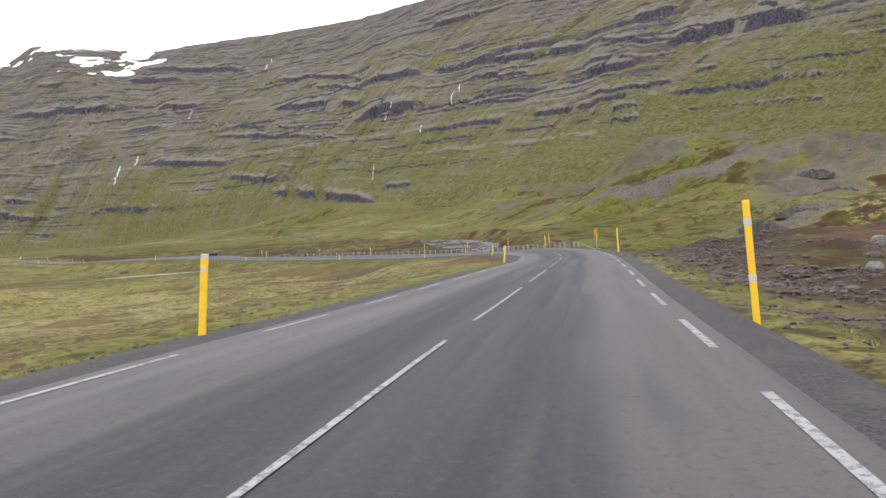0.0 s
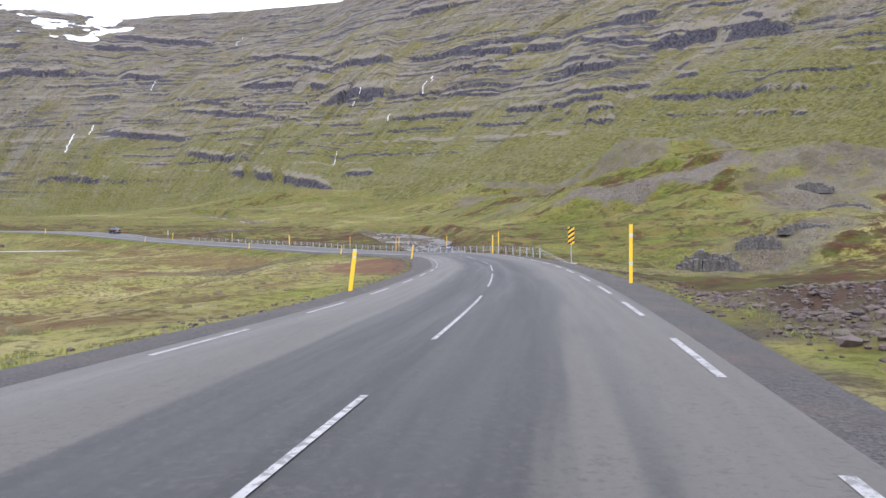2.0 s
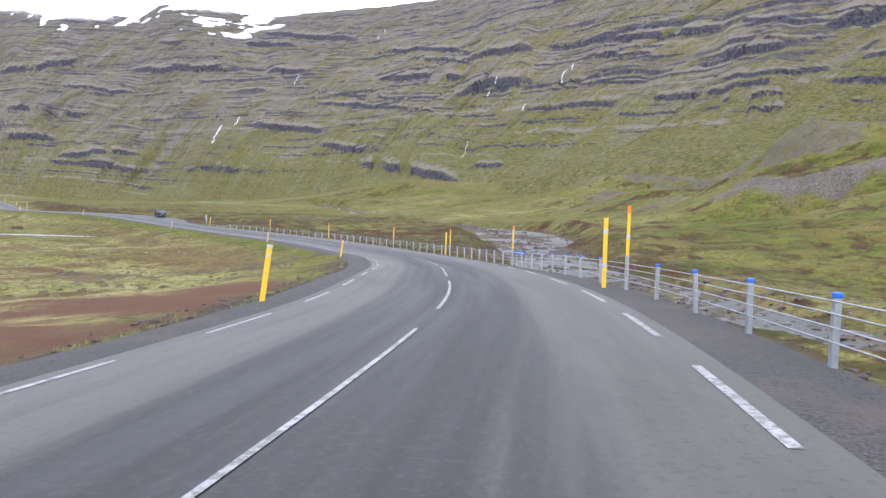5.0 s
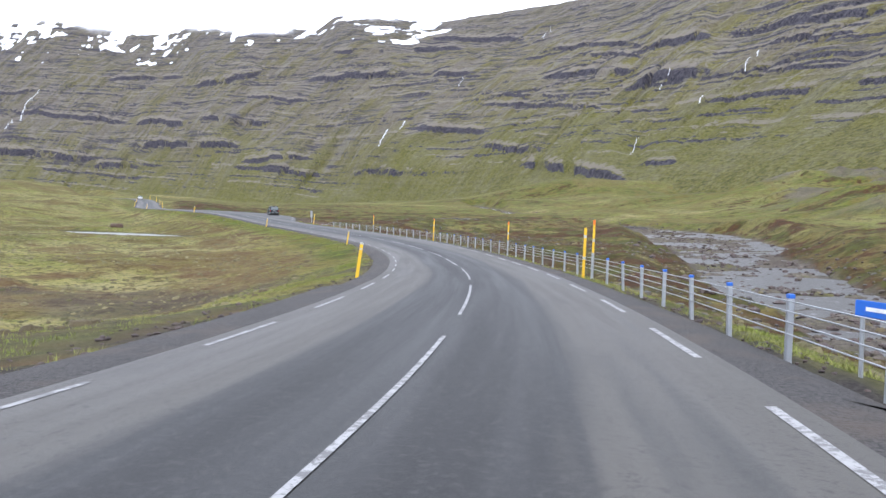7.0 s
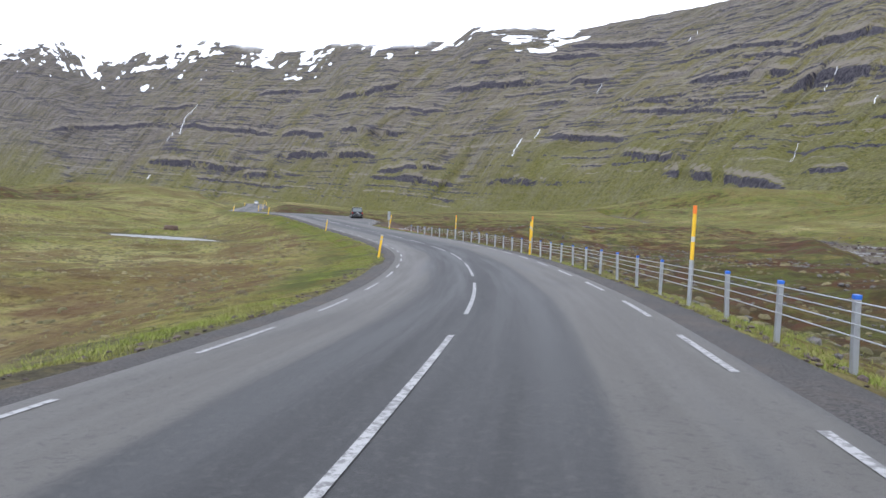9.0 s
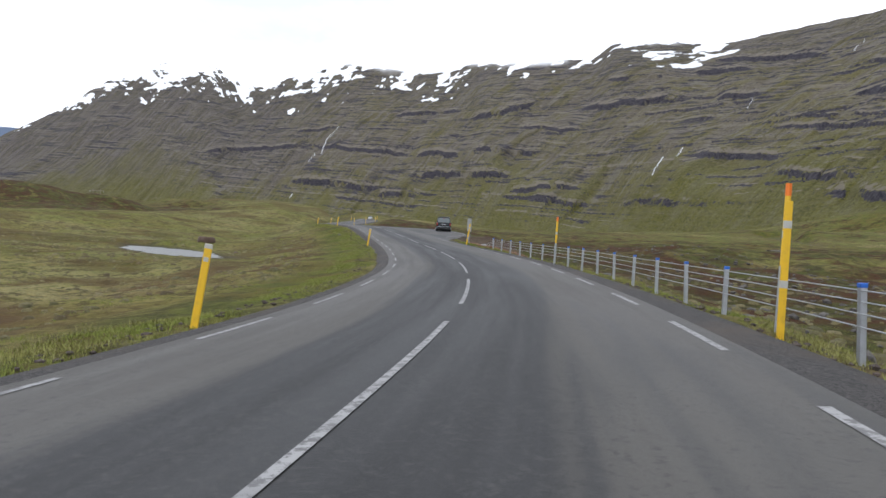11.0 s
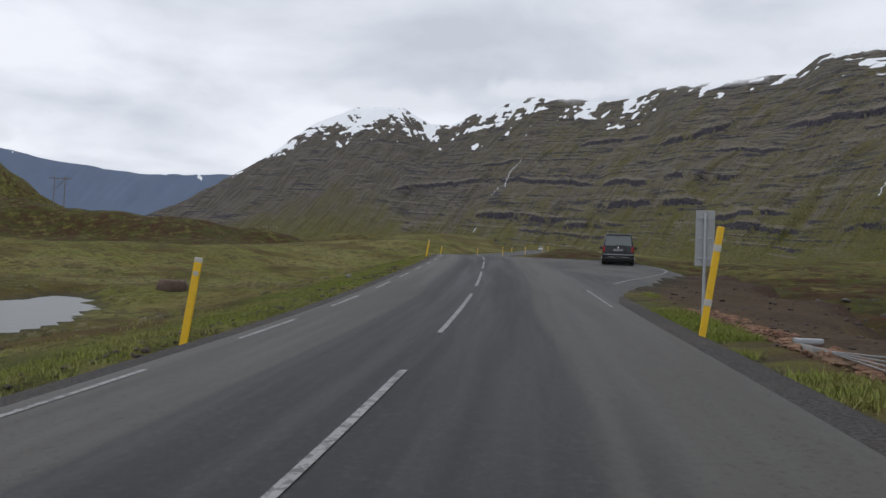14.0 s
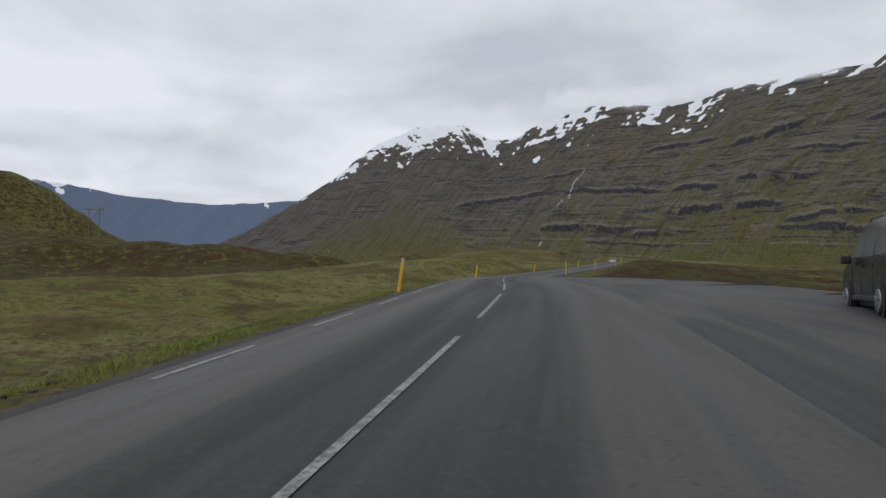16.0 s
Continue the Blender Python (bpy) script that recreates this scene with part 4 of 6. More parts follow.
NEAR_CLIFFS = [(-3.7, 14.2, -14.6, 14.9, 0.6), (-14.6, 14.9, -22.3, 14.7, 0.5), (-22.6, 14.8, -33.5, 14.7, 1.25), (-3.9, 13.05, -9.5, 13.4, 0.36), (-14.7, 13.6, -22.8, 13.6, 0.36), (-14.9, 13.0, -20, 13.1, 0.62),
               (-15.6, 11.25, -23.3, 11.5, 0.5), (-16.1, 9.85, -20.4, 10, 0.52), (-18.2, 8.9, -20.8, 9.1, 0.48), (-32.7, 10.6, -37, 10.5, 0.4), (-31.8, 9, -37.6, 8.7, 0.36), (-19.1, 16.5, -22.6, 16.7, 0.48),
               (-29.5, 15.9, -34.2, 15.6, 0.44), (-0.9, 17.1, -5, 17.6, 0.4), (-4.7, 11.3, -9.4, 11.25, 0.32), (-25.6, 12.15, -27.4, 12.25, 0.4), (5.8, 10.75, 0.3, 11.75, 0.88), (4.4, 4.65, 1.6, 4.95, 0.48), (4.8, 13.3, 0.5, 13.8, 0.6)]
FAR_CLIFFS = [(22, 13.7, 15, 13.95, 0.4), (13.5, 13.05, 4.8, 13.3, 0.42), (10.8, 12.5, 5.5, 12.6, 0.32), (13.1, 11.3, 6.3, 11.8, 0.56), (17.1, 9.7, 10.9, 9.65, 0.32), (17.9, 9.2, 8.1, 8.95, 0.36), (23, 7.35, 17.4, 7.05, 0.52), (17.5, 6.1, 12.7, 5.5, 0.56),
              (14, 4.7, 5.5, 3.75, 0.8), (29.7, 12.45, 25.4, 12.85, 0.36), (23.6, 13, 19.8, 13.05, 0.4), (31.4, 10.55, 24.2, 11.5, 0.48), (21.8, 11.2, 18.9, 11.55, 0.44), (45.7, 9.55, 40.9, 10.2, 0.3), (39.6, 9.6, 35.1, 10.9, 0.55), (36.1, 8.9, 31.5, 9.05, 0.3)]
FAR_CLIFFS += [(52.9, 7.9, 49.9, 8.3, 0.26), (59.4, 5.95, 52.2, 6.9, 0.34), (51.4, 6.9, 44.5, 6.75, 0.4), (43.7, 6.65, 40.7, 6.7, 0.48), (39.3, 7.2, 33.4, 7.1, 0.52), (53, 4.25, 46.5, 4.1, 0.52), (44.1, 5.2, 36.6, 5.5, 0.56), (46.5, 3.6, 43.4, 3.6, 0.44),
               (36.3, 4.45, 31.3, 4.6, 0.44), (34.9, 3.7, 30.5, 3.5, 0.4), (27.9, 3.6, 24.3, 3.8, 0.4)]
valley_wall, FACE = mountain("mountain", "terraced basalt mountainside, olive grass between dark cliffs, snow on top", AZ, FOOT_D, FOOT_Z, TOP_D, TOP_EL, 0.11, 440,
                       [(-60, 2), (17, 1.5), (22, 0.95), (24, 0.93), (29, 0.90), (31, 0.98), (40, 0.97), (44, 0.92), (50, 0.92), (55, 0.96), (58, 0.90), (62, 0.86), (66, 0.94), (70, 1.06), (74, 1.2), (80, 1.5)], 1.0, 2.0, M_MOUNTAIN, NEAR_CLIFFS + FAR_CLIFFS)
FAR_AZ = [60, 72, 78, 84, 86, 90.4, 94, 100, 130]
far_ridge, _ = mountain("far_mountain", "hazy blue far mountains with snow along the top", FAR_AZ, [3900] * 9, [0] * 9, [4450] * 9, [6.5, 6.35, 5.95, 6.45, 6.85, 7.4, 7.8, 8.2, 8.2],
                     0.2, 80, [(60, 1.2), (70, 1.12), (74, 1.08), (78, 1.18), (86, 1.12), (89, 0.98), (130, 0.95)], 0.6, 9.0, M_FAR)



def summit_cloud(az_from, az_to, dist, el_low, el_high, seed):
    """Low cloud that wraps a summit: a curved sheet of soft mist with its own glow."""
    a, e = np.linspace(az_from, az_to, 40), np.linspace(0, 1, 14)
    A, E = np.meshgrid(a, e)
    el = np.radians(el_low + (el_high - el_low) * E)
    side = (A - az_from) / (az_to - az_from)
    d = dist + 12 * fbm(A / 2 + seed, E * 2, 2)
    veil = smooth(0.0, 0.38, E) * smooth(1.0, 0.42, E) * smooth(0, 0.16, side) * smooth(1, 0.84, side)
    co = np.stack([-20 - np.sin(np.radians(A)) * d, 150 + np.cos(np.radians(A)) * d, -4 + np.tan(el) * d], -1)
    ob = shell("cloud", co.reshape(-1, 3), grid_faces(*A.shape), M_CLOUD, {"veil": veil})
    ob.visible_shadow = False
    return tagged(ob, "pale low cloud hiding the mountain top", "cloud", kind="structure")


summit_cloud(22, 32.5, 2480, 14.7, 17.2, 1)
summit_cloud(32, 42.5, 2650, 13.2, 15.6, 2)
summit_cloud(40.5, 54, 3000, 12.5, 15.0, 3)
summit_cloud(54.5, 66, 3550, 11.4, 13.9, 4)
summit_cloud(84.5, 98, 3850, 6.7, 9.2, 5)

# ---------------------------------------------------------------- road
def strip(name, s0, s1, ds, edges, heights, material, attr=None, flare=None):
    s = np.arange(s0, s1 + ds / 2, ds)
    rows = np.stack([on_road(s, widen(s, e) + (flare(s) * (abs(e) > 4) if flare else 0), h) for e, h in zip(edges, heights)], 1)
    attrs = {"across": np.broadcast_to(np.array(attr), rows.shape[:2]), "side": np.broadcast_to(np.array(edges), rows.shape[:2]),
             "along": np.broadcast_to(s[:, None], rows.shape[:2])} if attr is not None else None
    return shell(name, rows.reshape(-1, 3), grid_faces(rows.shape[0], rows.shape[1]), material, attrs)


def half_right(s):
    return np.interp(s, [-10, 40, 70, 95, 115, 140, 170, 210, 260, 345], [2.97, 3.01, 3.10, 3.13, 3.06, 2.98, 3.16, 3.20, 3.09, 3.00])


def half_left(s):
    return np.interp(s, [-10, 40, 70, 95, 115, 140, 170, 210, 260, 345], [3.06, 2.99, 2.91, 2.90, 2.87, 2.85, 2.83, 2.83, 2.88, 2.96])


def widen(s, d):
    """A place across the road, moved out where the bend widens the lanes."""
    grow = np.where(np.asarray(d) > 0, half_right(s) / 3.1, half_left(s) / 3.05)
    return np.where(np.abs(d) < 3.46, d * grow, d + np.sign(d) * 2.4 * (grow - 1))


S0, S1 = 10 - S_START, len(LINE) - 5 - S_START
ACROSS = [-3.45, -3.3, -3.0, -2.6, -2.2, -1.8, -1.4, -1.0, -0.6, -0.2, 0.2, 0.6, 1.0, 1.4, 1.8, 2.2, 2.6, 3.0, 3.3, 3.45]
WORN = [1, 1, 1, 0.95, 0.9, 0.75, 0.35, 0.05, 0.0, 0.05, 0.05, 0.0, 0.05, 0.3, 0.62, 0.72, 0.75, 0.75, 0.72, 0.7]
CROWN = [-0.015 * abs(e) - (0.03 if abs(e) > 3.4 else 0) for e in ACROSS]
road = strip("road", S0, S1, 1.0, ACROSS, CROWN, M_ASPHALT, WORN)
tagged(road, "grey two-lane asphalt road, worn pale at the edges", "road", kind="structure")
for side, s_a, s_b, w in ((-1, S0, 140, 4.55), (-1, 140, 185, 4.2), (-1, 185, S1, 3.85), (1, S0, 125, 4.2), (1, 125, 233, 4.3)):
    e, hh = [side * 3.3, side * 3.5, side * min(3.85, w - 0.15), side * w, side * (w + 0.5)], [-0.075, -0.072, -0.085, -0.17, -0.5]
    if side < 0:
        e, hh = e[::-1], hh[::-1]
    sh = strip("gravel_shoulder", s_a, s_b, 1.0, e, hh, M_GRAVEL, None, (lambda s: 0.45 * smooth(40, 54, s) * smooth(124, 110, s)) if side > 0 and s_b == 125 else None)
    tagged(sh, "dark grey gravel shoulder along the asphalt", "shoulder", kind="structure")
sh = strip("gravel_shoulder", 233, S1, 1.0, [3.3, 3.5, 3.75, 4.0, 4.5], [-0.075, -0.072, -0.09, -0.16, -0.5], M_GRAVEL)
tagged(sh, "narrow dark grey gravel shoulder along the asphalt", "shoulder", kind="structure")


def crown(d):
    return -0.015 * np.abs(d)


def dash(s0, s1, d, width, name="dash"):
    s = np.linspace(s0, s1, max(3, int((s1 - s0) / 0.8) + 1))
    m = widen(s, d)
    co = np.stack([on_road(s, m - width / 2, crown(d) + 0.006), on_road(s, m + width / 2, crown(d) + 0.006)], 1).reshape(-1, 3)
    ob = shell(name, co, grid_faces(len(s), 2), M_MARK)
    ob.parent = road
    return ob


def ends(places, counts, last, period):
    """Where the dashes of a line end: spread evenly between the known ones, then on at an even pace."""
    e = np.interp(np.arange(counts[-1] + 1), counts, places)
    return np.r_[e[0] - period * np.arange(4, 0, -1), e, np.arange(e[-1] + period, last, period)]


CENTRE_ENDS = ends([9.0, 39.9, 63.0, 117.2, 171.4, 204.3, 249.6, 282.3], [0, 3, 5, 10, 15, 18, 22, 25], 520, 11.0)
LEFT_ENDS = ends([8.2, 33.7, 61.3, 82.8, 108.3, 124.5, 145.5, 167.1, 205.1, 233.0, 281.9], [0, 5, 10, 14, 19, 22, 26, 30, 37, 42, 51], 400, 5.43)
RIGHT_ENDS = ends([6.3, 26.9, 50.0, 70.7, 88.0, 107.8, 124.4, 145.8, 166.3, 204.9, 227.0], [0, 4, 8, 12, 15, 19, 22, 26, 30, 37, 41], 233, 5.4)
LINES = {0: [(e - 8.05, 8.05) for e in CENTRE_ENDS], -3.05: [(e - 2.75, 2.75) for e in LEFT_ENDS], 3.1: [(e - 2.85, 2.85) for e in RIGHT_ENDS]}
for off, runs in LINES.items():
    for s_from, length in runs:
        dash(s_from, s_from + length, off, {0: 0.062 if s_from < 150 else 0.085, -3.05: 0.08, 3.1: 0.095}[off] * (0.7 if off > 3 and s_from > 222 else 1.0))
dash(246.6, 251.6, 3.1, 0.05)

# layby: tarmac widening on the right
ls = np.arange(246, 346, 0.8)
lu = np.linspace(0, 1, 16)
outer = layby_edge(ls)[:, None]
ld = 3.2 + (np.maximum(outer, 3.25) - 3.2) * lu[None]
lay_drop = np.r_[np.zeros(15), 0.20]
ld[:, -1] += 0.35
lay_co = on_road(ls[:, None] + 0 * ld, ld, -0.056 - 0.006 * (ld - 3.2) - lay_drop)
lay_worn = 0.48 + 0.3 * vnoise(ls[:, None] / 3, ld / 1.2)
layby = shell("layby", lay_co.reshape(-1, 3), grid_faces(len(ls), 16), M_ASPHALT, {"across": lay_worn, "side": ld, "along": ls[:, None] + 0 * ld})
tagged(layby, "worn grey asphalt layby beside the road", "layby", kind="structure")


def edge_line(s_from, s_to, inset, width=0.12):
    s = np.linspace(s_from, s_to, max(4, int((s_to - s_from) / 0.5)))
    d = layby_edge(s) - inset
    a, b = (on_road(s, d + k, -0.044 - 0.006 * (d - 3.2)) for k in (-width / 2, width / 2))
    ob = shell("edge_line", np.stack([a, b], 1).reshape(-1, 3), grid_faces(len(s), 2), M_MARK)
    ob.parent = layby


edge_line(254.6, 258.6, 0.5, 0.08)
edge_line(259.3, 300, 0.5, 0.08)

# ---------------------------------------------------------------- river and pond
def ribbon(line, half, dz):
    t = np.gradient(line[:, :2], axis=0)
    t /= np.linalg.norm(t, axis=1)[:, None]
    n = np.stack([t[:, 1], -t[:, 0]], 1)
    u = np.linspace(-1, 1, 9)
    co = line[:, None, :] + np.zeros((1, 9, 3))
    co[..., :2] += n[:, None] * (u * half)[None, :, None]
    co[..., 2] += dz
    return co.reshape(-1, 3), grid_faces(len(line), 9)


river_co, river_f = ribbon(RIVER, 12.0, 0.05)
river = tagged(shell("river", river_co, river_f, M_RIVER), "shallow grey river running over stones", "river", kind="structure")
pa, pb = np.linspace(0, 2 * np.pi, 64, endpoint=False), np.linspace(0, 1, 10)[1:]
pond_co = [(POND[0], POND[1], POND[2] + 0.02)]
for r in pb:
    for w in pa:
        pond_co.append((POND[0] + 1.3 * r * (POND_A[0] * math.cos(w) + POND_B[0] * math.sin(w)), POND[1] + 1.3 * r * (POND_A[1] * math.cos(w) + POND_B[1] * math.sin(w)), POND[2] + 0.02))
pond_f = []
for i in range(len(pb) - 1):
    for j in range(64):
        a0, a1 = 1 + i * 64 + j, 1 + i * 64 + (j + 1) % 64
        pond_f.append((a1, a0, a0 + 64, a1 + 64))
for j in range(0, 64, 2):
    pond_f.append((1 + j, 1 + (j + 1) % 64, 1 + (j + 2) % 64, 0))
pond = tagged(shell("pond", pond_co, pond_f, M_POND), "still pale pond in the grass", "pond", kind="structure")


# ---------------------------------------------------------------- stones
def rock_mesh(name, seed, material, flat=0.7, rough=0.28, level=2):
    bm = bmesh.new()
    bmesh.ops.create_icosphere(bm, subdivisions=level, radius=1)
    rnd = random.Random(seed)
    shift = Vector((rnd.random() * 50, rnd.random() * 50, rnd.random() * 50))
    cuts = [(Vector((rnd.uniform(-1, 1), rnd.uniform(-1, 1), rnd.uniform(-0.6, 1))).normalized(), rnd.uniform(0.5, 0.85)) for _ in range(6)]
    for v in bm.verts:
        p = v.co.copy()
        for d, far in cuts:
            over = p.dot(d) - far
            if over > 0:
                p -= d * over * 0.9
        p *= 1 + rough * noise.noise(v.co * 1.7 + shift)
        v.co = Vector((p.x, p.y, p.z * flat))
    me = bpy.data.meshes.new(name)
    bm.to_mesh(me)
    bm.free()
    me.materials.append(material)
    return me


ROCKS = [rock_mesh("boulder", k, M_STONE if k % 2 else M_SCREE, 0.55 + 0.08 * (k % 4)) for k in range(8)]


def scatter_rocks(name, label, places, sizes, material, seed):
    """Many small stones in one object."""
    base = [np.array([v.co for v in ROCKSMALL[k].vertices]) for k in range(4)]
    faces = [np.array([p.vertices for p in ROCKSMALL[k].polygons]) for k in range(4)]
    rnd = np.random.RandomState(seed)
    co, fc, n = [], [], 0
    for (x, y, z), size in zip(places, sizes):
        k = rnd.randint(4)
        w = rnd.rand() * 6.283
        c, s_ = math.cos(w), math.sin(w)
        v = base[k] * size * (0.7 + 0.6 * rnd.rand(3))
        co.append(np.stack([v[:, 0] * c - v[:, 1] * s_ + x, v[:, 0] * s_ + v[:, 1] * c + y, v[:, 2] + z + size * 0.15], 1))
        fc.append(faces[k] + n)
        n += len(v)
    ob = shell(name, np.vstack(co), np.vstack(fc), material, None, False)
    return tagged(ob, label, "stones", kind="stuff")


ROCKSMALL = [rock_mesh("pebble", 30 + k, M_SCREE, 0.6, 0.3, 1) for k in range(4)]
rs = np.random.RandomState(5)


def road_sd(x, y):
    i, d = road_coords(x, y)
    return i - S_START, d


def road_scatter(n, s_lo, s_hi, d_lo, d_hi, accept=None):
    s, d = rs.uniform(s_lo, s_hi, n), rs.uniform(d_lo, d_hi, n)
    p = on_road(s, d)
    if accept is not None:
        p = p[accept(p[:, 0], p[:, 1])]
    z = ground_height(p[:, 0], p[:, 1])
    return np.stack([p[:, 0], p[:, 1], z], 1)


pl = road_scatter(24000, 12, 62, 5.1, 27, lambda x, y: (fbm(x / 5, y / 5, 3) > -0.42) & (scree_cover(*road_sd(x, y)) > 0.4))
scatter_rocks("scree", "dark brown scree stones on the slope", pl, rs.lognormal(-2.85, 0.5, len(pl)).clip(0.025, 0.2), M_RUBBLE, 3)
k = rs.randint(0, len(RIVER), 9000)
off = rs.normal(0, 4.5, (9000, 2))
px, py = RIVER[k, 0] + off[:, 0], RIVER[k, 1] + off[:, 1]
clear = np.array([np.abs(road_coords(px, py)[1]) > 9]).ravel()
px, py, k = px[clear], py[clear], k[clear]
pl = np.stack([px, py, np.maximum(ground_height(px, py), RIVER[k, 2] - 0.15)], 1)
scatter_rocks("river_stones", "wet grey stones in the river bed", pl, rs.lognormal(-1.7, 0.45, len(pl)).clip(0.08, 0.5), M_SCREE, 4)
pl = np.vstack([road_scatter(1800, -5, 125, 4.5, 6.8), road_scatter(900, 120, 236, 4.2, 5.2), road_scatter(1200, -5, 140, -6.0, -4.4), road_scatter(700, 140, 270, -4.9, -4.1), road_scatter(900, 232, 275, 4.6, 14, lambda x, y: layby_cover(*road_sd(x, y)) < 0.05)])
scatter_rocks("loose_gravel", "loose stones along the edge of the shoulder", pl, rs.lognormal(-3.1, 0.4, len(pl)).clip(0.02, 0.09), M_SCREE, 6)

pl = road_scatter(1500, 228, 247.5, 4.85, 5.5)
scatter_rocks("roadside_rubble", "rust-brown broken stones behind the green verge", pl, rs.lognormal(-2.95, 0.45, len(pl)).clip(0.02, 0.13), M_RUST, 10)
pl = np.vstack([road_scatter(2600, 118, 240, 6.5, 45), road_scatter(500, 236, 275, 12, 40, lambda x, y: layby_cover(*road_sd(x, y)) < 0.05)])
scatter_rocks("moor_stones", "weathered stones lying in the heath by the fence", pl, rs.lognormal(-2.2, 0.45, len(pl)).clip(0.05, 0.3), M_OUTCROP, 9)

BOULDERS = [(32, 12.5, 0.4), (38, 15, 0.5), (47, 13, 0.45), (55, 17, 0.5), (62, 14, 0.35), (70, 11, 0.35), (84, 9.5, 0.45),
            (26, 10.5, 0.35), (150, -22, 0.3), (120, -26, 0.3), (268, -16.5, 0.3), (262, -5.6, 0.2), (261, -6.0, 0.15), (98, 9, 0.4)]
for k, (s, d, size) in enumerate(BOULDERS):
    p = on_road(s, d)
    ob = new("boulder", ROCKS[k % 8])
    z = float(ground_height(p[0], p[1]))
    ob.matrix_basis = pose(p[0], p[1], z + size * 0.1, 0, 0, 57 * k) @ Matrix.Scale(size, 4)
    tagged(ob, "weathered grey boulder with lichen lying in the grass", "boulder", "boulders")


def outcrop(x, y, w, h, turn, seed, sink=0.3):
    """A broken rock face: upright jointed columns side by side, stepped back at the top."""
    rnd = random.Random(seed)
    ob = thing("outcrop", pose(x, y, float(ground_height(x, y)) - sink, 0, 0, turn), "dark grey jointed rock outcrop above the stream", "outcrop", "outcrops")
    for row in range(3):
        u = -w / 2
        while u < w / 2:
            wide = rnd.uniform(0.05, 0.11) * w
            crest = (1 - 0.55 * (abs(2 * u / w) ** 2.2)) * rnd.uniform(0.72, 1.0) * (0.72 + 0.14 * row)
            deep = rnd.uniform(0.10, 0.16) * w
            bm = bmesh.new()
            at = bmesh.ops.create_cube(bm, size=1)["verts"]
            for v in at:
                top = v.co.z > 0
                jag = Vector((rnd.uniform(-0.12, 0.12) * wide, rnd.uniform(-0.16, 0.16) * deep, rnd.uniform(-0.10, 0.06) * h * top))
                v.co = Vector((u + wide / 2 + v.co.x * wide * (0.86 if top else 1.08), (row - 1) * 0.09 * w + v.co.y * deep + rnd.uniform(-0.01, 0.01) * w, (crest * h if top else -0.35 * h))) + jag
            bmesh.ops.subdivide_edges(bm, edges=bm.edges[:], cuts=2, use_grid_fill=True)
            for v in bm.verts:
                v.co += Vector((1, 1, 0.6)) * 0.012 * w * noise.noise(v.co * (7.0 / w) + Vector((seed, 0, 0))) + 0.010 * w * noise.noise_vector(v.co * (16.0 / w))
            part("rock_column", bm, M_OUTCROP, ob)
            u += wide * 0.94
    return ob


for x, y, w, h, turn in ((60, 172, 11, 4.6, -18), (72, 177, 8, 2.6, -24), (84, 183, 9, 2.0, -30), (104, 203, 10, 2.2, -35), (122, 252, 12, 2.6, -30), (30, 330, 16, 1.3, 5), (-62, 305, 16, 1.0, 20), (-20, 322, 12, 1.0, 12)):
    outcrop(x, y, w, h, turn, int(w * 10 + h + x))

lump = road_scatter(1, 280.4, 280.5, -20.9, -20.8)[0]
bm = bmesh.new()
bmesh.ops.create_icosphere(bm, subdivisions=4, radius=1)
for v in bm.verts:
    q = v.co.copy()
    v.co = Vector((q.x * 1.25, q.y * 0.95, min(q.z, 0.5) * 1.05)) * (1 + 0.12 * noise.noise(q * 3) + 0.05 * noise.noise(q * 9))
ob = part("peat_mound", bm, M_PEAT, None, "", True)
ob.matrix_basis = pose(lump[0], lump[1], lump[2] + 0.15)
tagged(ob, "flat-topped mound of red-brown peat in the field", "mound")


# ---------------------------------------------------------------- waterfalls
def waterfall(az, el_top, el_bot, width, seed):
    a, X, Y, Z = FACE
    cx, cy, cz = -20, 150, -4
    rnd = random.Random(seed)
    j0 = int(np.argmin(np.abs(a - az)))
    dist = np.hypot(X - cx, Y - cy)
    els = np.degrees(np.arctan2(Z[:, j0] - cz, dist[:, j0]))
    rows = [i for i in range(len(els)) if el_bot < els[i] < el_top]
    if len(rows) < 2:
        return
    co, drift = [], 0.0
    for i in rows:
        drift += rnd.uniform(-0.5, 0.5) - 0.15
        j = int(np.clip(j0 + drift, 1, len(a) - 2))
        ox, oy = math.cos(radians(a[j])), math.sin(radians(a[j]))
        w = width * rnd.uniform(0.08, 0.42)
        back = (X[i, j] - cx) / dist[i, j], (Y[i, j] - cy) / dist[i, j]
        for k in (-1, 1):
            co.append((X[i, j] + k * ox * w / 2 - back[0] * 1.0, Y[i, j] + k * oy * w / 2 - back[1] * 1.0, Z[i, j] + 1.0))
    ob = shell("waterfall", co, grid_faces(len(rows), 2), M_FALL)
    tagged(ob, "thin white waterfall over dark cliffs", "waterfall", "waterfalls")


FALLS = [(-3.05, 12.5, 12.0, 3), (-2.3, 12.0, 11.25, 3), (0.7, 9.55, 8.9, 3.5), (3.9, 10.7, 10.1, 2.5), (5.45, 6.95, 5.3, 1.6), (13.4, 14.4, 13.8, 3.5), (3.3, 11.65, 10.9, 2.5), (24.4, 7.7, 7.05, 6), (26.0, 6.7, 5.75, 6),
         (50.5, 8.2, 7.6, 5), (51.1, 7.65, 6.3, 9), (52, 6.25, 5.7, 5), (53.3, 3.2, 2.85, 8), (19.9, 10.9, 10.4, 3)]
for k, f in enumerate(FALLS):
    waterfall(*f, k)


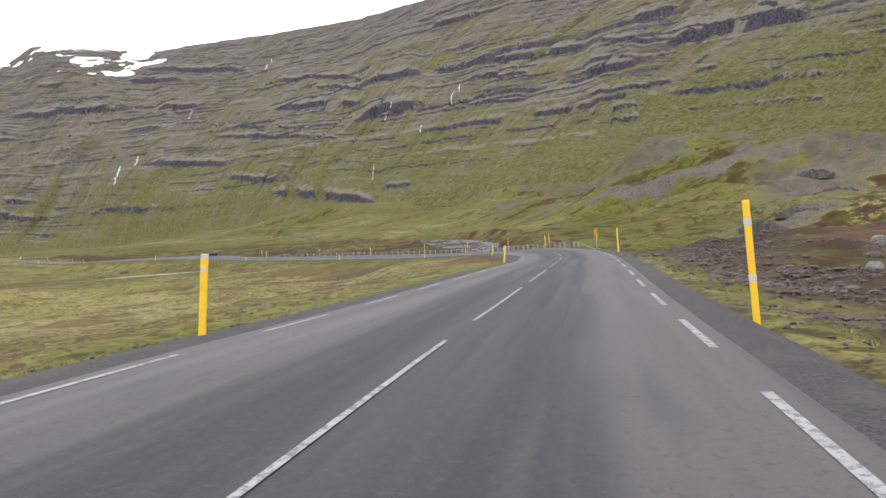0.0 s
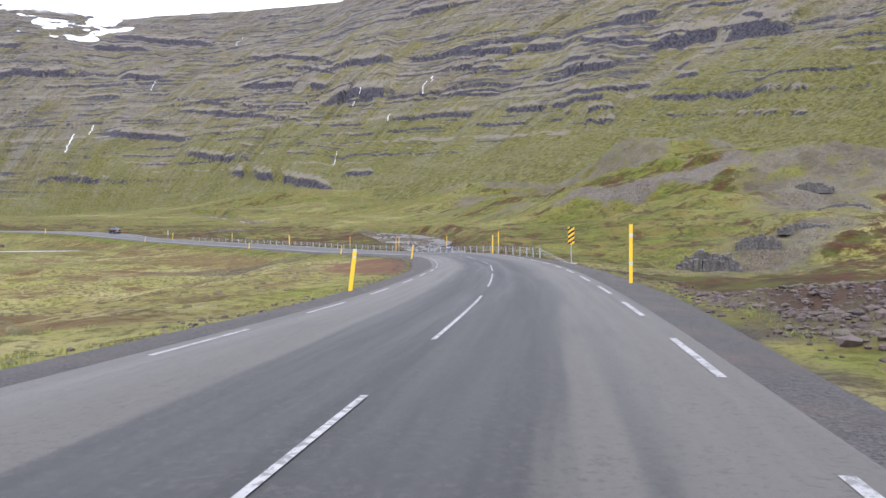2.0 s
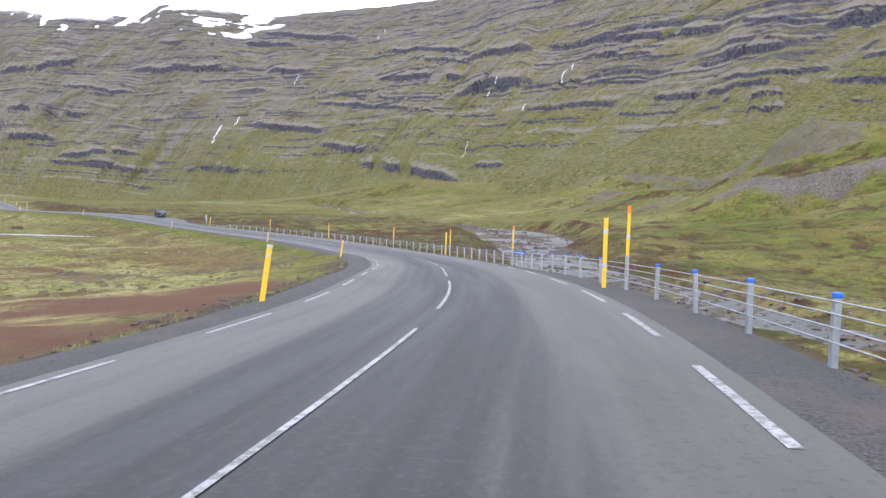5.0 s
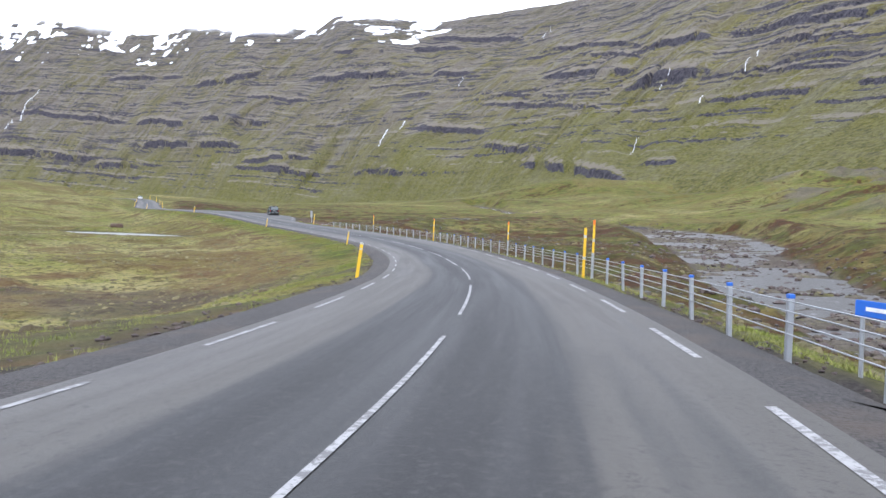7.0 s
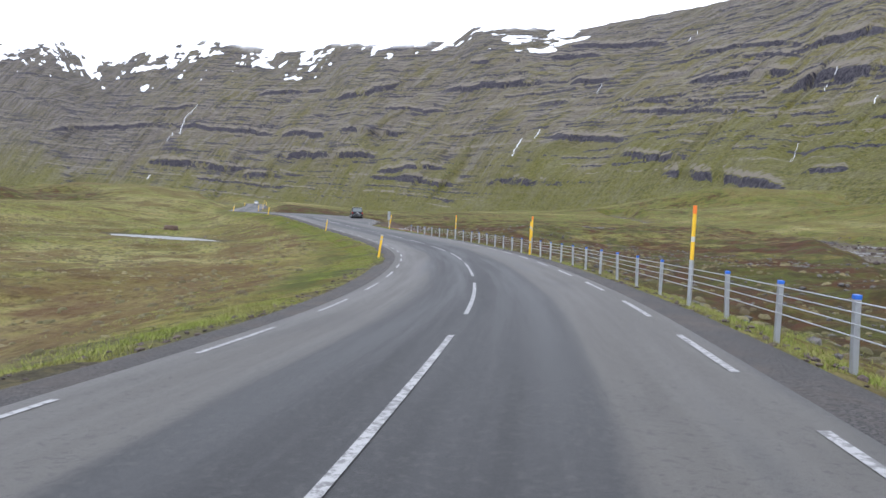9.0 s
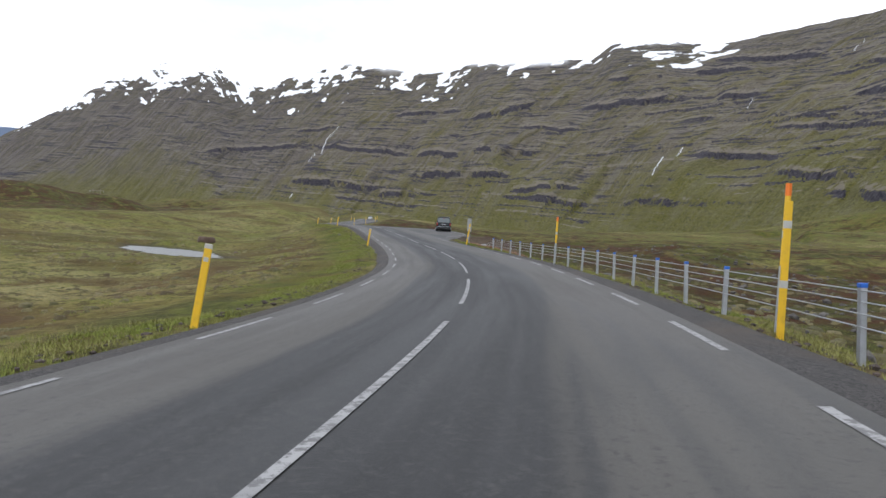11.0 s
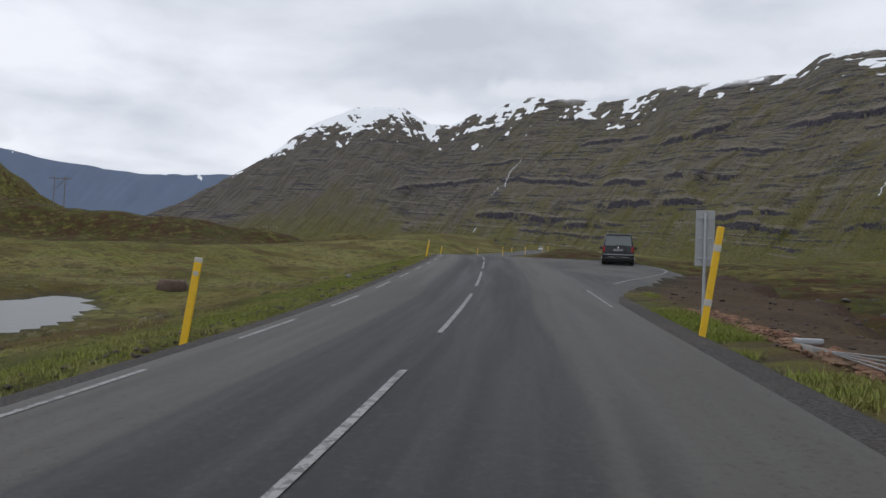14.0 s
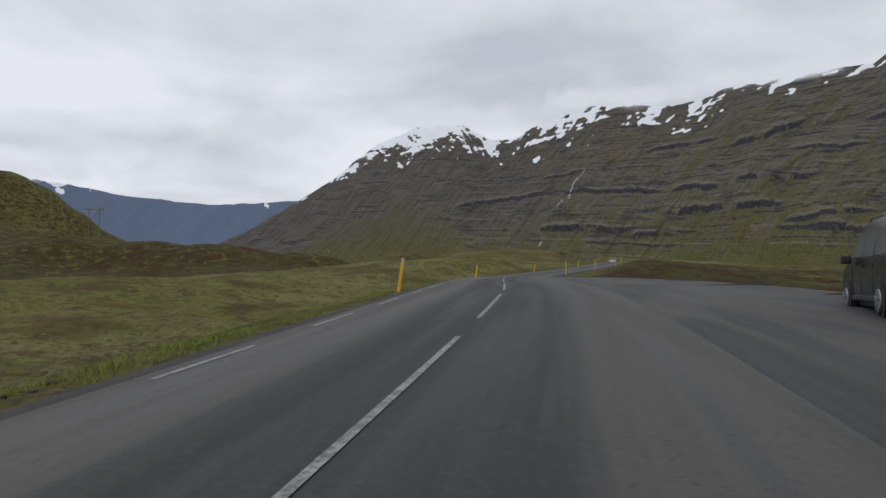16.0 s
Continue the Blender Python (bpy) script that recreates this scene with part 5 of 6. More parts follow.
# ---------------------------------------------------------------- roadside posts
def planted(s, d):
    p = on_road(s, d)
    return p[0], p[1], float(max(ground_height(p[0], p[1]), p[2] - 0.16 if abs(d) < 5 else -99))


def short_post(s, d, lean=8.0):
    x, y, z = planted(s, d)
    ob = thing("marker_post", pose(x, y, z, 0, lean, heading(s)), "yellow plastic marker post with pale top, on the gravel shoulder", "marker post", "short yellow marker posts")
    bm = box((0.125, 0.035, 1.55), (0, 0, 0.525), 0.012)
    part("stake", bm, M_YELLOW, ob)
    part("top_band", box((0.129, 0.039, 0.08), (0, 0, 1.26), 0.012), M_REFLECT, ob, "pale grey top band")
    part("reflector", box((0.085, 0.042, 0.07), (0, 0, 1.05), 0.004), M_REFLECT, ob, "grey reflective patch")
    return ob


def tall_post(s, d, lean=0.0, height=1.9):
    x, y, z = planted(s, d)
    ob = thing("marker_post", pose(x, y, z, 0, lean, heading(s)), "tall yellow marker post with grey reflective bands, by the road", "marker post", "tall yellow marker posts")
    part("stake", box((0.108, 0.04, height + 0.3), (0, 0, height / 2 - 0.15), 0.014), M_YELLOW, ob)
    part("reflector", box((0.112, 0.044, 0.11), (0, 0, height - 0.34), 0.006), M_REFLECT, ob, "grey reflective band")
    part("reflector", box((0.112, 0.044, 0.11), (0, 0, height - 1.2), 0.006), M_REFLECT, ob, "grey reflective band")
    return ob


def fence_off(s):
    return np.interp(s, [87, 100, 110, 130, 146, 170, 212, 220, 234], [4.75, 4.5, 4.35, 4.45, 4.9, 4.98, 4.93, 4.80, 4.5])


def snow_pole(s, d):
    x, y, z = planted(s, d)
    ob = thing("snow_pole", pose(x, y, z, 0, 1.5, heading(s)), "tall orange-yellow snow pole in a steel fence post", "snow pole", "snow poles on the fence")
    part("sleeve", rod((0, 0, -0.3), (0, 0, 0.88), 0.052), M_STEEL, ob, "galvanised steel sleeve")
    part("pole", rod((0, 0, 0.8), (0, 0, 2.12), 0.043), M_YELLOW, ob)
    part("top_band", rod((0, 0, 1.95), (0, 0, 2.14), 0.046), M_ORANGE, ob, "orange top band")
    part("reflector", rod((0, 0, 1.30), (0, 0, 1.42), 0.0455), M_REFLECT, ob, "grey reflective band")
    return ob


for s, d in ((11.0, -4.28), (56.5, -4.25), (101.8, -4.15), (146.9, -4.15), (194.3, -4.1), (241.8, -4.0), (289.5, -4.1), (334, -3.8), (380, -3.8), (430, -3.8)):
    short_post(s, d)
for s, d, lean in ((12.4, 4.2, -1), (57.7, 4.35, 0.5), (104.3, 3.9, 1), (147.6, 4.75, 2), (194.0, 4.75, 1), (242.6, 3.98, 8), (362, 3.8, 0), (396, 3.8, 0), (440, 3.8, 0), (480, 3.8, 0)):
    tall_post(s, d, lean, {242.6: 1.74, 12.4: 1.84}.get(s, 1.84))
for s in (104.2, 125.5, 146.75, 168.05, 194.65, 218.6):
    snow_pole(s, float(fence_off(s)))

# ---------------------------------------------------------------- cable fence
fence = thing("cable_fence", Matrix(), "galvanised wire-rope fence with blue-capped posts along the road", "fence")
fence_s = [234.55 - 2.66 * k for k in range(56)][::-1]
post_bm, cap_bm = box((0.075, 0.10, 1.15), (0, 0, 0.175), 0.012), box((0.085, 0.11, 0.06), (0, 0, 0.745), 0.014)
first_post = None
for s in fence_s:
    if min(abs(s - q) for q in (104.2, 125.5, 146.75, 168.05, 194.65, 218.6)) < 1.0:
        continue
    x, y, z = planted(s, float(fence_off(s)))
    if first_post is None:
        first_post = part("post", post_bm, M_STEEL, fence)
        first_cap = part("cap", cap_bm, M_BLUE, first_post, "blue plastic cap")
        first_post.matrix_basis = pose(x, y, z, 0, 0, heading(s))
        continue
    q, c = first_post.copy(), first_cap.copy()
    for o in (q, c):
        scene.collection.objects.link(o)
    q.matrix_basis = pose(x, y, z, 1.3 * math.sin(s * 7), 1.5 * math.sin(s * 3.1), heading(s))
    c.parent = q


def cable(points, r=0.0095):
    cu = bpy.data.curves.new("wire", "CURVE")
    cu.dimensions, cu.bevel_depth, cu.bevel_resolution = "3D", r, 1
    sp = cu.splines.new("POLY")
    sp.points.add(len(points) - 1)
    for p, q in zip(sp.points, points):
        p.co = (*q, 1)
    cu.materials.append(M_STEEL)
    ob = new("wire", cu)
    ob.parent = fence
    return ob


for h in (0.27, 0.42, 0.56, 0.69):
    pts = []
    a0 = planted(fence_s[0] - 9.3, 5.25)
    pts.append((a0[0], a0[1], a0[2] + 0.05))
    for s in fence_s:
        x, y, z = planted(s, float(fence_off(s)) - 0.045)
        pts.append((x, y, z + h))
    a1 = planted(fence_s[-1] + 6.5, 5.2)
    pts.append((a1[0], a1[1], a1[2] + 0.05))
    cable(pts)


def anchor(s, d):
    x, y, z = planted(s, d)
    ob = thing("cable_anchor", pose(x, y, z, 0, 0, heading(s)), "pale concrete anchor block of the wire fence in the verge", "anchor block", "fence anchors")
    part("block", box((0.34, 0.75, 0.12), (0, 0, 0.0), 0.03, Matrix.Rotation(radians(11), 4, 'Y')), M_CONCRETE, ob)
    part("bracket", box((0.4, 0.09, 0.08), (0, 0.2, 0.11), 0.02), M_STEEL, ob, "steel cable bracket")


anchor(fence_s[0] - 9.6, 5.25)
anchor(fence_s[-1] + 6.9, 5.2)


# ---------------------------------------------------------------- signs
def chevron_sign(s, d):
    x, y, z = planted(s, d)
    ob = thing("bend_sign", pose(x, y, z, 0, 0, heading(s) + 4), "narrow yellow and black striped bend sign on a steel pole", "road sign")
    part("pole", rod((0, 0.035, -0.3), (0, 0.035, 2.0), 0.032), M_STEEL, ob)
    w, h0, h1 = 0.36, 1.05, 2.06
    panel = part("panel", box((w, 0.02, h1 - h0), (0, 0, (h0 + h1) / 2), 0.006), M_SIGN_YELLOW, ob)
    # diagonal black bars, cut to the panel
    for k in range(5):
        base = h0 - 0.29 + 0.265 * k
        lo = [(-w / 2, base), (w / 2, base + 0.24), (w / 2, base + 0.24 + 0.135), (-w / 2, base + 0.135)]
        poly = clip_poly(lo, h0, h1)
        if len(poly) < 3:
            continue
        bm = bmesh.new()
        f = bm.faces.new([bm.verts.new((px, -0.012, pz)) for px, pz in poly])
        got = bmesh.ops.extrude_face_region(bm, geom=[f])["geom"]
        bmesh.ops.translate(bm, verts=[g for g in got if isinstance(g, bmesh.types.BMVert)], vec=(0, -0.003, 0))
        part("stripe", bm, M_BLACK, panel, "black diagonal stripe")


def clip_poly(poly, lo, hi):
    for bound, sign in ((lo, 1), (hi, -1)):
        out = []
        for k in range(len(poly)):
            (x0, z0), (x1, z1) = poly[k - 1], poly[k]
            in0, in1 = sign * (z0 - bound) >= 0, sign * (z1 - bound) >= 0
            if in0 != in1:
                u = (bound - z0) / (z1 - z0)
                out.append((x0 + (x1 - x0) * u, bound))
            if in1:
                out.append((x1, z1))
        poly = out
    return poly


chevron_sign(77.2, 4.85)


def sign_from_behind(s, d):
    x, y, z = planted(s, d)
    ob = thing("road_sign", pose(x, y, z, 0, 0, heading(s) - 4), "pale grey back of an upright road sign on a steel pole", "road sign")
    part("pole", rod((0, 0, -0.3), (0, 0, 2.05), 0.034), M_STEEL, ob)
    part("panel", box((0.36, 0.015, 1.1), (0, 0.045, 1.56), 0.006), M_SIGNBACK, ob)
    for h in (1.16, 1.56, 1.96):
        part("clamp", box((0.26, 0.025, 0.035), (0, 0.027, h), 0.006), M_STEEL, ob, "steel clamp")


sign_from_behind(245.7, 4.75)


def river_sign(s, d):
    x, y, z = planted(s, d)
    z = max(z, on_road(s, 4.6)[2] - 0.5)
    ob = thing("name_sign", pose(x, y, z, 0, 0, heading(s) - 68), "small blue river name sign on two steel legs", "road sign")
    for k in (-0.45, 0.45):
        part("leg", rod((k, 0, -0.4), (k, 0, 0.98), 0.028), M_STEEL, ob, "steel leg")
    panel = part("panel", box((1.05, 0.02, 0.2), (0, -0.035, 0.9), 0.006), M_BLUE, ob)
    part("text_bar", box((0.72, 0.004, 0.05), (0, -0.047, 0.9)), M_WHITE, panel, "white line of writing")


river_sign(127.4, 5.35)


# ---------------------------------------------------------------- power poles
def power_pole(x, y, h, turn):
    z = float(ground_height(x, y))
    ob = thing("power_pole", pose(x, y, z, 0, 0, turn), "wooden twin-pole power line tower on the hill", "power pole", "power poles")
    for k in (-2.2, 2.2):
        part("pole", rod((k, 0, -0.5), (k, 0, h), 0.22, 0.16), M_WOOD, ob)
    part("crossarm", box((9.0, 0.25, 0.3), (0, 0, h - 1.2), 0.03), M_WOOD, ob)
    part("brace", rod((-2.2, 0, h * 0.55), (2.2, 0, h - 1.4), 0.1), M_WOOD, ob)
    for k in (-4.2, 0, 4.2):
        part("insulator", rod((k, 0, h - 1.3), (k, 0, h - 2.3), 0.09), M_SIGNBACK, ob)


power_pole(-405.3, 252.5, 14, 60)
power_pole(-514.5, 388, 11, 55)


# ---------------------------------------------------------------- vehicles
def wheel(parent, x, y, r=0.32):
    bm = bmesh.new()
    side = 1 if x > 0 else -1
    bmesh.ops.create_cone(bm, segments=28, radius1=r, radius2=r, depth=0.21, cap_ends=True, matrix=Matrix.Translation((x, y, r)) @ Matrix.Rotation(radians(90), 4, "Y"))
    bmesh.ops.bevel(bm, geom=[e for e in bm.edges if len(e.link_faces) == 2 and e.calc_face_angle(0) > 1], offset=0.04, segments=3, affect="EDGES")
    tyre = part("wheel", bm, M_TYRE, parent, "", True)
    bm = bmesh.new()
    bmesh.ops.create_cone(bm, segments=24, radius1=r * 0.66, radius2=r * 0.6, depth=0.05, cap_ends=True, matrix=Matrix.Translation((x + side * 0.10, y, r)) @ Matrix.Rotation(radians(90 * side), 4, "Y"))
    for k in range(5):
        w = k * 2 * math.pi / 5
        box((0.02, 0.05, r * 0.55), (x + side * 0.13, y + math.sin(w) * r * 0.3, r + math.cos(w) * r * 0.3), 0, Matrix.Rotation(-w, 4, "X"), bm)
    part("rim", bm, M_RIM, tyre, "grey alloy rim")


def loft(stations, parent, name, material):
    """Closed skin through sections (y, [(half width, z), ...])."""
    bm = bmesh.new()
    rings = []
    for y, sec in stations:
        ring = [bm.verts.new((w, y, z)) for w, z in sec] + [bm.verts.new((-w, y, z)) for w, z in reversed(sec)]
        rings.append(ring)
    for a, b in zip(rings, rings[1:]):
        for k in range(len(a)):
            bm.faces.new((a[k], a[(k + 1) % len(a)], b[(k + 1) % len(a)], b[k]))
    bm.faces.new(rings[0][::-1])
    bm.faces.new(rings[-1])
    ob = part(name, bm, material, parent, "", True)
    m = ob.modifiers.new("edge", "BEVEL")
    m.width, m.segments, m.limit_method, m.angle_limit = 0.035, 2, "ANGLE", radians(28)
    return ob


def quad_sheet(name, corners, material, parent, label="", lift=(0, 0, 0)):
    bm = bmesh.new()
    f = bm.faces.new([bm.verts.new(Vector(c) + Vector(lift)) for c in corners])
    got = bmesh.ops.extrude_face_region(bm, geom=[f])["geom"]
    n = f.normal if f.normal.length else Vector((0, -1, 0))
    f.normal_update()
    bmesh.ops.translate(bm, verts=[g for g in got if isinstance(g, bmesh.types.BMVert)], vec=f.normal * 0.012)
    bmesh.ops.bevel(bm, geom=bm.edges[:], offset=0.004, segments=1, affect="EDGES")
    return part(name, bm, material, parent, label)


def section(hw, belt, roof, rw, floor=0.28):
    return [(hw * 0.94, floor), (hw, floor + 0.22), (hw, belt - 0.12), (hw * 0.985, belt), (rw, roof - 0.07), (rw - 0.10, roof)]


def van(s, d, turn):
    p = on_road(s, d, -0.08)
    ob = thing("van", pose(*p, 0, 0, heading(s) + turn), "dark grey passenger van with roof rails parked in the layby", "van")

    def ring(y, hw, belt, roof, rw, floor=0.28, lean=0.0, waist=0.0):
        zs = [(hw * 0.93, floor), (hw * 0.99, floor + 0.16), (hw, floor + 0.36), (hw, belt - 0.16), (hw * 0.985, belt - 0.02), (hw * 0.965, belt + 0.05), (rw + 0.03, roof - 0.16), (rw - 0.01, roof - 0.06), (rw - 0.10, roof - 0.012), (rw - 0.34, roof)]
        return [(w, y + lean * max(0.0, z - 0.95), z) for w, z in zs]

    rings = [ring(0.0, 0.84, 1.0, 1.76, 0.66, 0.34, 0.20), ring(0.06, 0.88, 1.0, 1.795, 0.695, 0.30, 0.20), ring(0.42, 0.893, 1.03, 1.81, 0.715), ring(1.6, 0.897, 1.03, 1.825, 0.725), ring(2.5, 0.897, 1.02, 1.81, 0.715),
             ring(2.95, 0.893, 1.0, 1.74, 0.69), ring(3.72, 0.885, 0.96, 1.20, 0.72), ring(4.15, 0.86, 0.86, 1.06, 0.70), ring(4.36, 0.80, 0.70, 0.92, 0.64), ring(4.43, 0.70, 0.60, 0.80, 0.55, 0.34)]
    bm = bmesh.new()
    hoops = [[bm.verts.new(q) for q in r] + [bm.verts.new((-q[0], q[1], q[2])) for q in reversed(r)] for r in rings]
    for a, b in zip(hoops, hoops[1:]):
        for k in range(len(a)):
            bm.faces.new((a[k], a[(k + 1) % len(a)], b[(k + 1) % len(a)], b[k]))
    bm.faces.new(hoops[0][::-1])
    bm.faces.new(hoops[-1])
    body = part("body", bm, M_VAN, ob, "", True)
    m = body.modifiers.new("edge", "BEVEL")
    m.width, m.segments, m.limit_method, m.angle_limit = 0.03, 3, "ANGLE", radians(30)

    def rear(x, z, out=0.012):
        return (x, 0.20 * max(0.0, z - 0.95) - out, z)

    def panel(name, outline, material, parent, label, out=0.004, thick=0.014):
        b = bmesh.new()
        front = [b.verts.new(rear(x, z, out + thick)) for x, z in outline]
        back = [b.verts.new(rear(x, z, -0.03)) for x, z in outline]
        b.faces.new(front)
        b.faces.new(back[::-1])
        for k in range(len(front)):
            b.faces.new((front[k - 1], front[k], back[k], back[k - 1]))
        return part(name, b, material, parent, label)

    panel("rear_window", [(-0.70, 1.10), (0.70, 1.10), (0.735, 1.14), (0.685, 1.60), (0.635, 1.665), (-0.635, 1.665), (-0.685, 1.60), (-0.735, 1.14)], M_GLASS, ob, "tinted rear window")
    panel("spoiler", [(-0.60, 1.69), (0.60, 1.69), (0.57, 1.745), (-0.57, 1.745)], M_VAN, ob, "", 0.03, 0.02)
    panel("brake_light", [(-0.08, 1.60), (0.08, 1.60), (0.08, 1.625), (-0.08, 1.625)], M_RED, ob, "high brake light", 0.022, 0.006)
    recess = panel("plate_recess", [(-0.42, 0.78), (0.42, 0.78), (0.50, 0.93), (-0.50, 0.93)], M_TRIM, ob, "dark plate recess")
    plate = panel("number_plate", [(-0.26, 0.80), (0.26, 0.80), (0.26, 0.905), (-0.26, 0.905)], M_SIGNBACK, ob, "pale number plate", 0.02, 0.008)
    panel("plate_bar", [(-0.19, 0.835), (0.19, 0.835), (0.19, 0.868), (-0.19, 0.868)], M_TRIM, plate, "dark bar of characters", 0.029, 0.003)
    panel("tailgate_seam", [(-0.70, 0.655), (0.70, 0.655), (0.70, 0.665), (-0.70, 0.665)], M_BLACK, ob, "", 0.001, 0.003)
    badge = bmesh.new()
    bmesh.ops.create_cone(badge, segments=24, radius1=0.062, radius2=0.055, depth=0.02, cap_ends=True, matrix=Matrix.Translation((0, -0.012, 1.0)) @ Matrix.Rotation(radians(90), 4, "X"))
    part("badge", badge, M_CHROME, ob, "round chrome badge")
    part("bumper", box((1.76, 0.20, 0.20), (0, 0.02, 0.53), 0.06), M_VAN, ob, "dark grey rear bumper")
    # van floor as a low black box, standing in for the shade beneath
    part("underbody", box((1.5, 3.7, 0.14), (0, 2.05, 0.24), 0.03), M_TRIM, ob, "black underbody")
    part("bumper_skirt", box((1.68, 0.16, 0.16), (0, 0.03, 0.37), 0.04), M_TRIM, ob, "black lower bumper")
    part("bumper_strip", box((1.66, 0.03, 0.035), (0, -0.078, 0.59), 0.01), M_STEEL, ob, "grey bumper strip")
    part("chrome_strip", box((1.20, 0.012, 0.018), (0, -0.072, 0.445), 0.004), M_CHROME, ob, "thin chrome strip")
    for k in (-1, 1):
        part("tail_lamp", box((0.15, 0.14, 0.33), (k * 0.80, 0.055, 0.885), 0.035), M_RED, ob, "red tail lamp")
        rail = rod((k * 0.63, 0.42, 1.852), (k * 0.63, 2.45, 1.858), 0.016)
        for y in (0.30, 1.4):
            rod((k * 0.63, y + 0.12, 1.852), (k * 0.63, y, 1.80), 0.016, bm=rail)
        rod((k * 0.63, 2.45, 1.858), (k * 0.63, 2.58, 1.79), 0.016, bm=rail)
        part("roof_rail", rail, M_RIM, ob, "silver roof rail")
        part("mirror", box((0.20, 0.12, 0.18), (k * 1.0, 3.0, 1.08), 0.045), M_TRIM, ob, "black door mirror")
        for y0, y1 in ((0.42, 1.22), (1.35, 2.15), (2.25, 2.85)):
            top = 1.60 if y1 < 2.5 else 1.56
            quad_sheet("side_window", [(k * 0.872, y0, 1.10), (k * 0.872, y1 + (0.42 if y1 > 2.5 else 0), 1.10), (k * 0.766, y1, top), (k * 0.766, y0 + (0.1 if y0 < 1 else 0), top)][::k], M_GLASS, ob, "tinted side window")
        part("door_handle", box((0.03, 0.18, 0.03), (k * 0.905, 2.1, 0.93), 0.01), M_VAN, ob)
        for y in (1.30, 2.22, 3.05):
            part("door_seam", box((0.006, 0.010, 0.55), (k * 0.896, y, 0.70)), M_BLACK, ob)
        part("sill", box((0.05, 2.0, 0.10), (k * 0.865, 2.16, 0.33), 0.02), M_TRIM, ob, "black plastic sill")
        for y in (0.82, 3.55):
            part("wheel_arch", rod((k * 0.78, y, 0.335), (k * 0.903, y, 0.335), 0.375, sides=36), M_TRIM, ob, "dark wheel arch")
            wheel(ob, k * 0.805, y, 0.315)
    part("wiper", box((0.5, 0.015, 0.02), (0.1, 0.0, 1.115), 0.004), M_BLACK, ob)
    quad_sheet("windscreen", [(-0.66, 3.02, 1.70), (0.66, 3.02, 1.70), (0.74, 3.68, 1.24), (-0.74, 3.68, 1.24)], M_GLASS, ob, "windscreen")
    return ob


van(273.6, 7.6, -10)


def small_car(s, d, turn, label, paint_material):
    p = on_road(s, d, -0.05)
    ob = thing("car", pose(*p, 0, 0, heading(s) + turn), label, "car", "far cars")
    low = [(0.84, 0.25), (0.88, 0.45), (0.86, 0.85), (0.80, 0.93)]
    loft([(0, [(w * 0.94, z) for w, z in low]), (0.3, low), (3.6, low), (4.2, [(w * 0.85, z * 0.8 + 0.05) for w, z in low])], ob, "body", paint_material)
    cab = [(0.80, 0.90), (0.78, 1.0), (0.62, 1.45), (0.55, 1.48)]
    loft([(0.25, [(w, min(z, 1.05)) for w, z in cab]), (0.7, cab), (2.0, cab), (3.0, [(w, min(z, 0.98)) for w, z in cab])], ob, "cabin", M_GLASS)
    part("roof", box((1.15, 1.35, 0.05), (0, 1.35, 1.49), 0.02), paint_material, ob)
    for k in (-1, 1):
        part("tail_lamp", box((0.2, 0.05, 0.12), (k * 0.66, 0.0, 0.72), 0.01), M_RED, ob, "red tail lamp")
        for y in (0.75, 3.3):
            wheel(ob, k * 0.80, y, 0.31)


small_car(497, 1.6, 0, "small white car far along the road", M_WHITE)


# ---------------------------------------------------------------- grass
def grass_material():
    n = Nodes("grass_blades", 0.85)
    g = n.node("ShaderNodeNewGeometry").outputs["Random Per Island"]
    c = n.mix(n.ramp(n.noise(0.3, 3), 0.35, 0.65), (0.185, 0.235, 0.036), (0.255, 0.250, 0.076))
    c = n.mix(n.ramp(g, 0.65, 1.0, 0, 0.55), c, (0.28, 0.245, 0.12))
    c = n.mix(n.ramp(g, 0.35, 0.0, 0, 0.7), c, (0.125, 0.132, 0.040))
    n.b.inputs["Specular IOR Level"].default_value = 0.2
    return n.done(c)


def tufts(name, label, places, heights, seed, blades=5):
    """Tufts of bent blades, three triangles each, in one object."""
    r = np.random.RandomState(seed)
    n = len(places) * blades
    root = np.repeat(places, blades, 0) + np.c_[r.normal(0, 0.07, (n, 2)), np.zeros(n)]
    h = np.repeat(heights, blades) * r.uniform(0.6, 1.25, n)
    w = r.uniform(0.004, 0.009, n) * (1 + h * 1.5)
    a = r.uniform(0, 6.283, n)
    side = np.stack([np.cos(a), np.sin(a), 0 * a], 1) * w[:, None]
    lean = np.stack([-np.sin(a), np.cos(a), 0 * a], 1) * (h * r.uniform(0.4, 1.5, n))[:, None]
    up = np.array([0, 0, 1.0])
    p0, p1 = root - side - up * 0.03, root + side - up * 0.03
    tip = root + lean + up * h[:, None]
    co = np.stack([p0, p1, tip], 1).reshape(-1, 3)
    faces = np.arange(n)[:, None] * 3 + np.array([0, 1, 2])
    ob = shell(name, co, faces, M_BLADE, None, True)
    return tagged(ob, label, "grass", kind="stuff")


M_BLADE = grass_material()


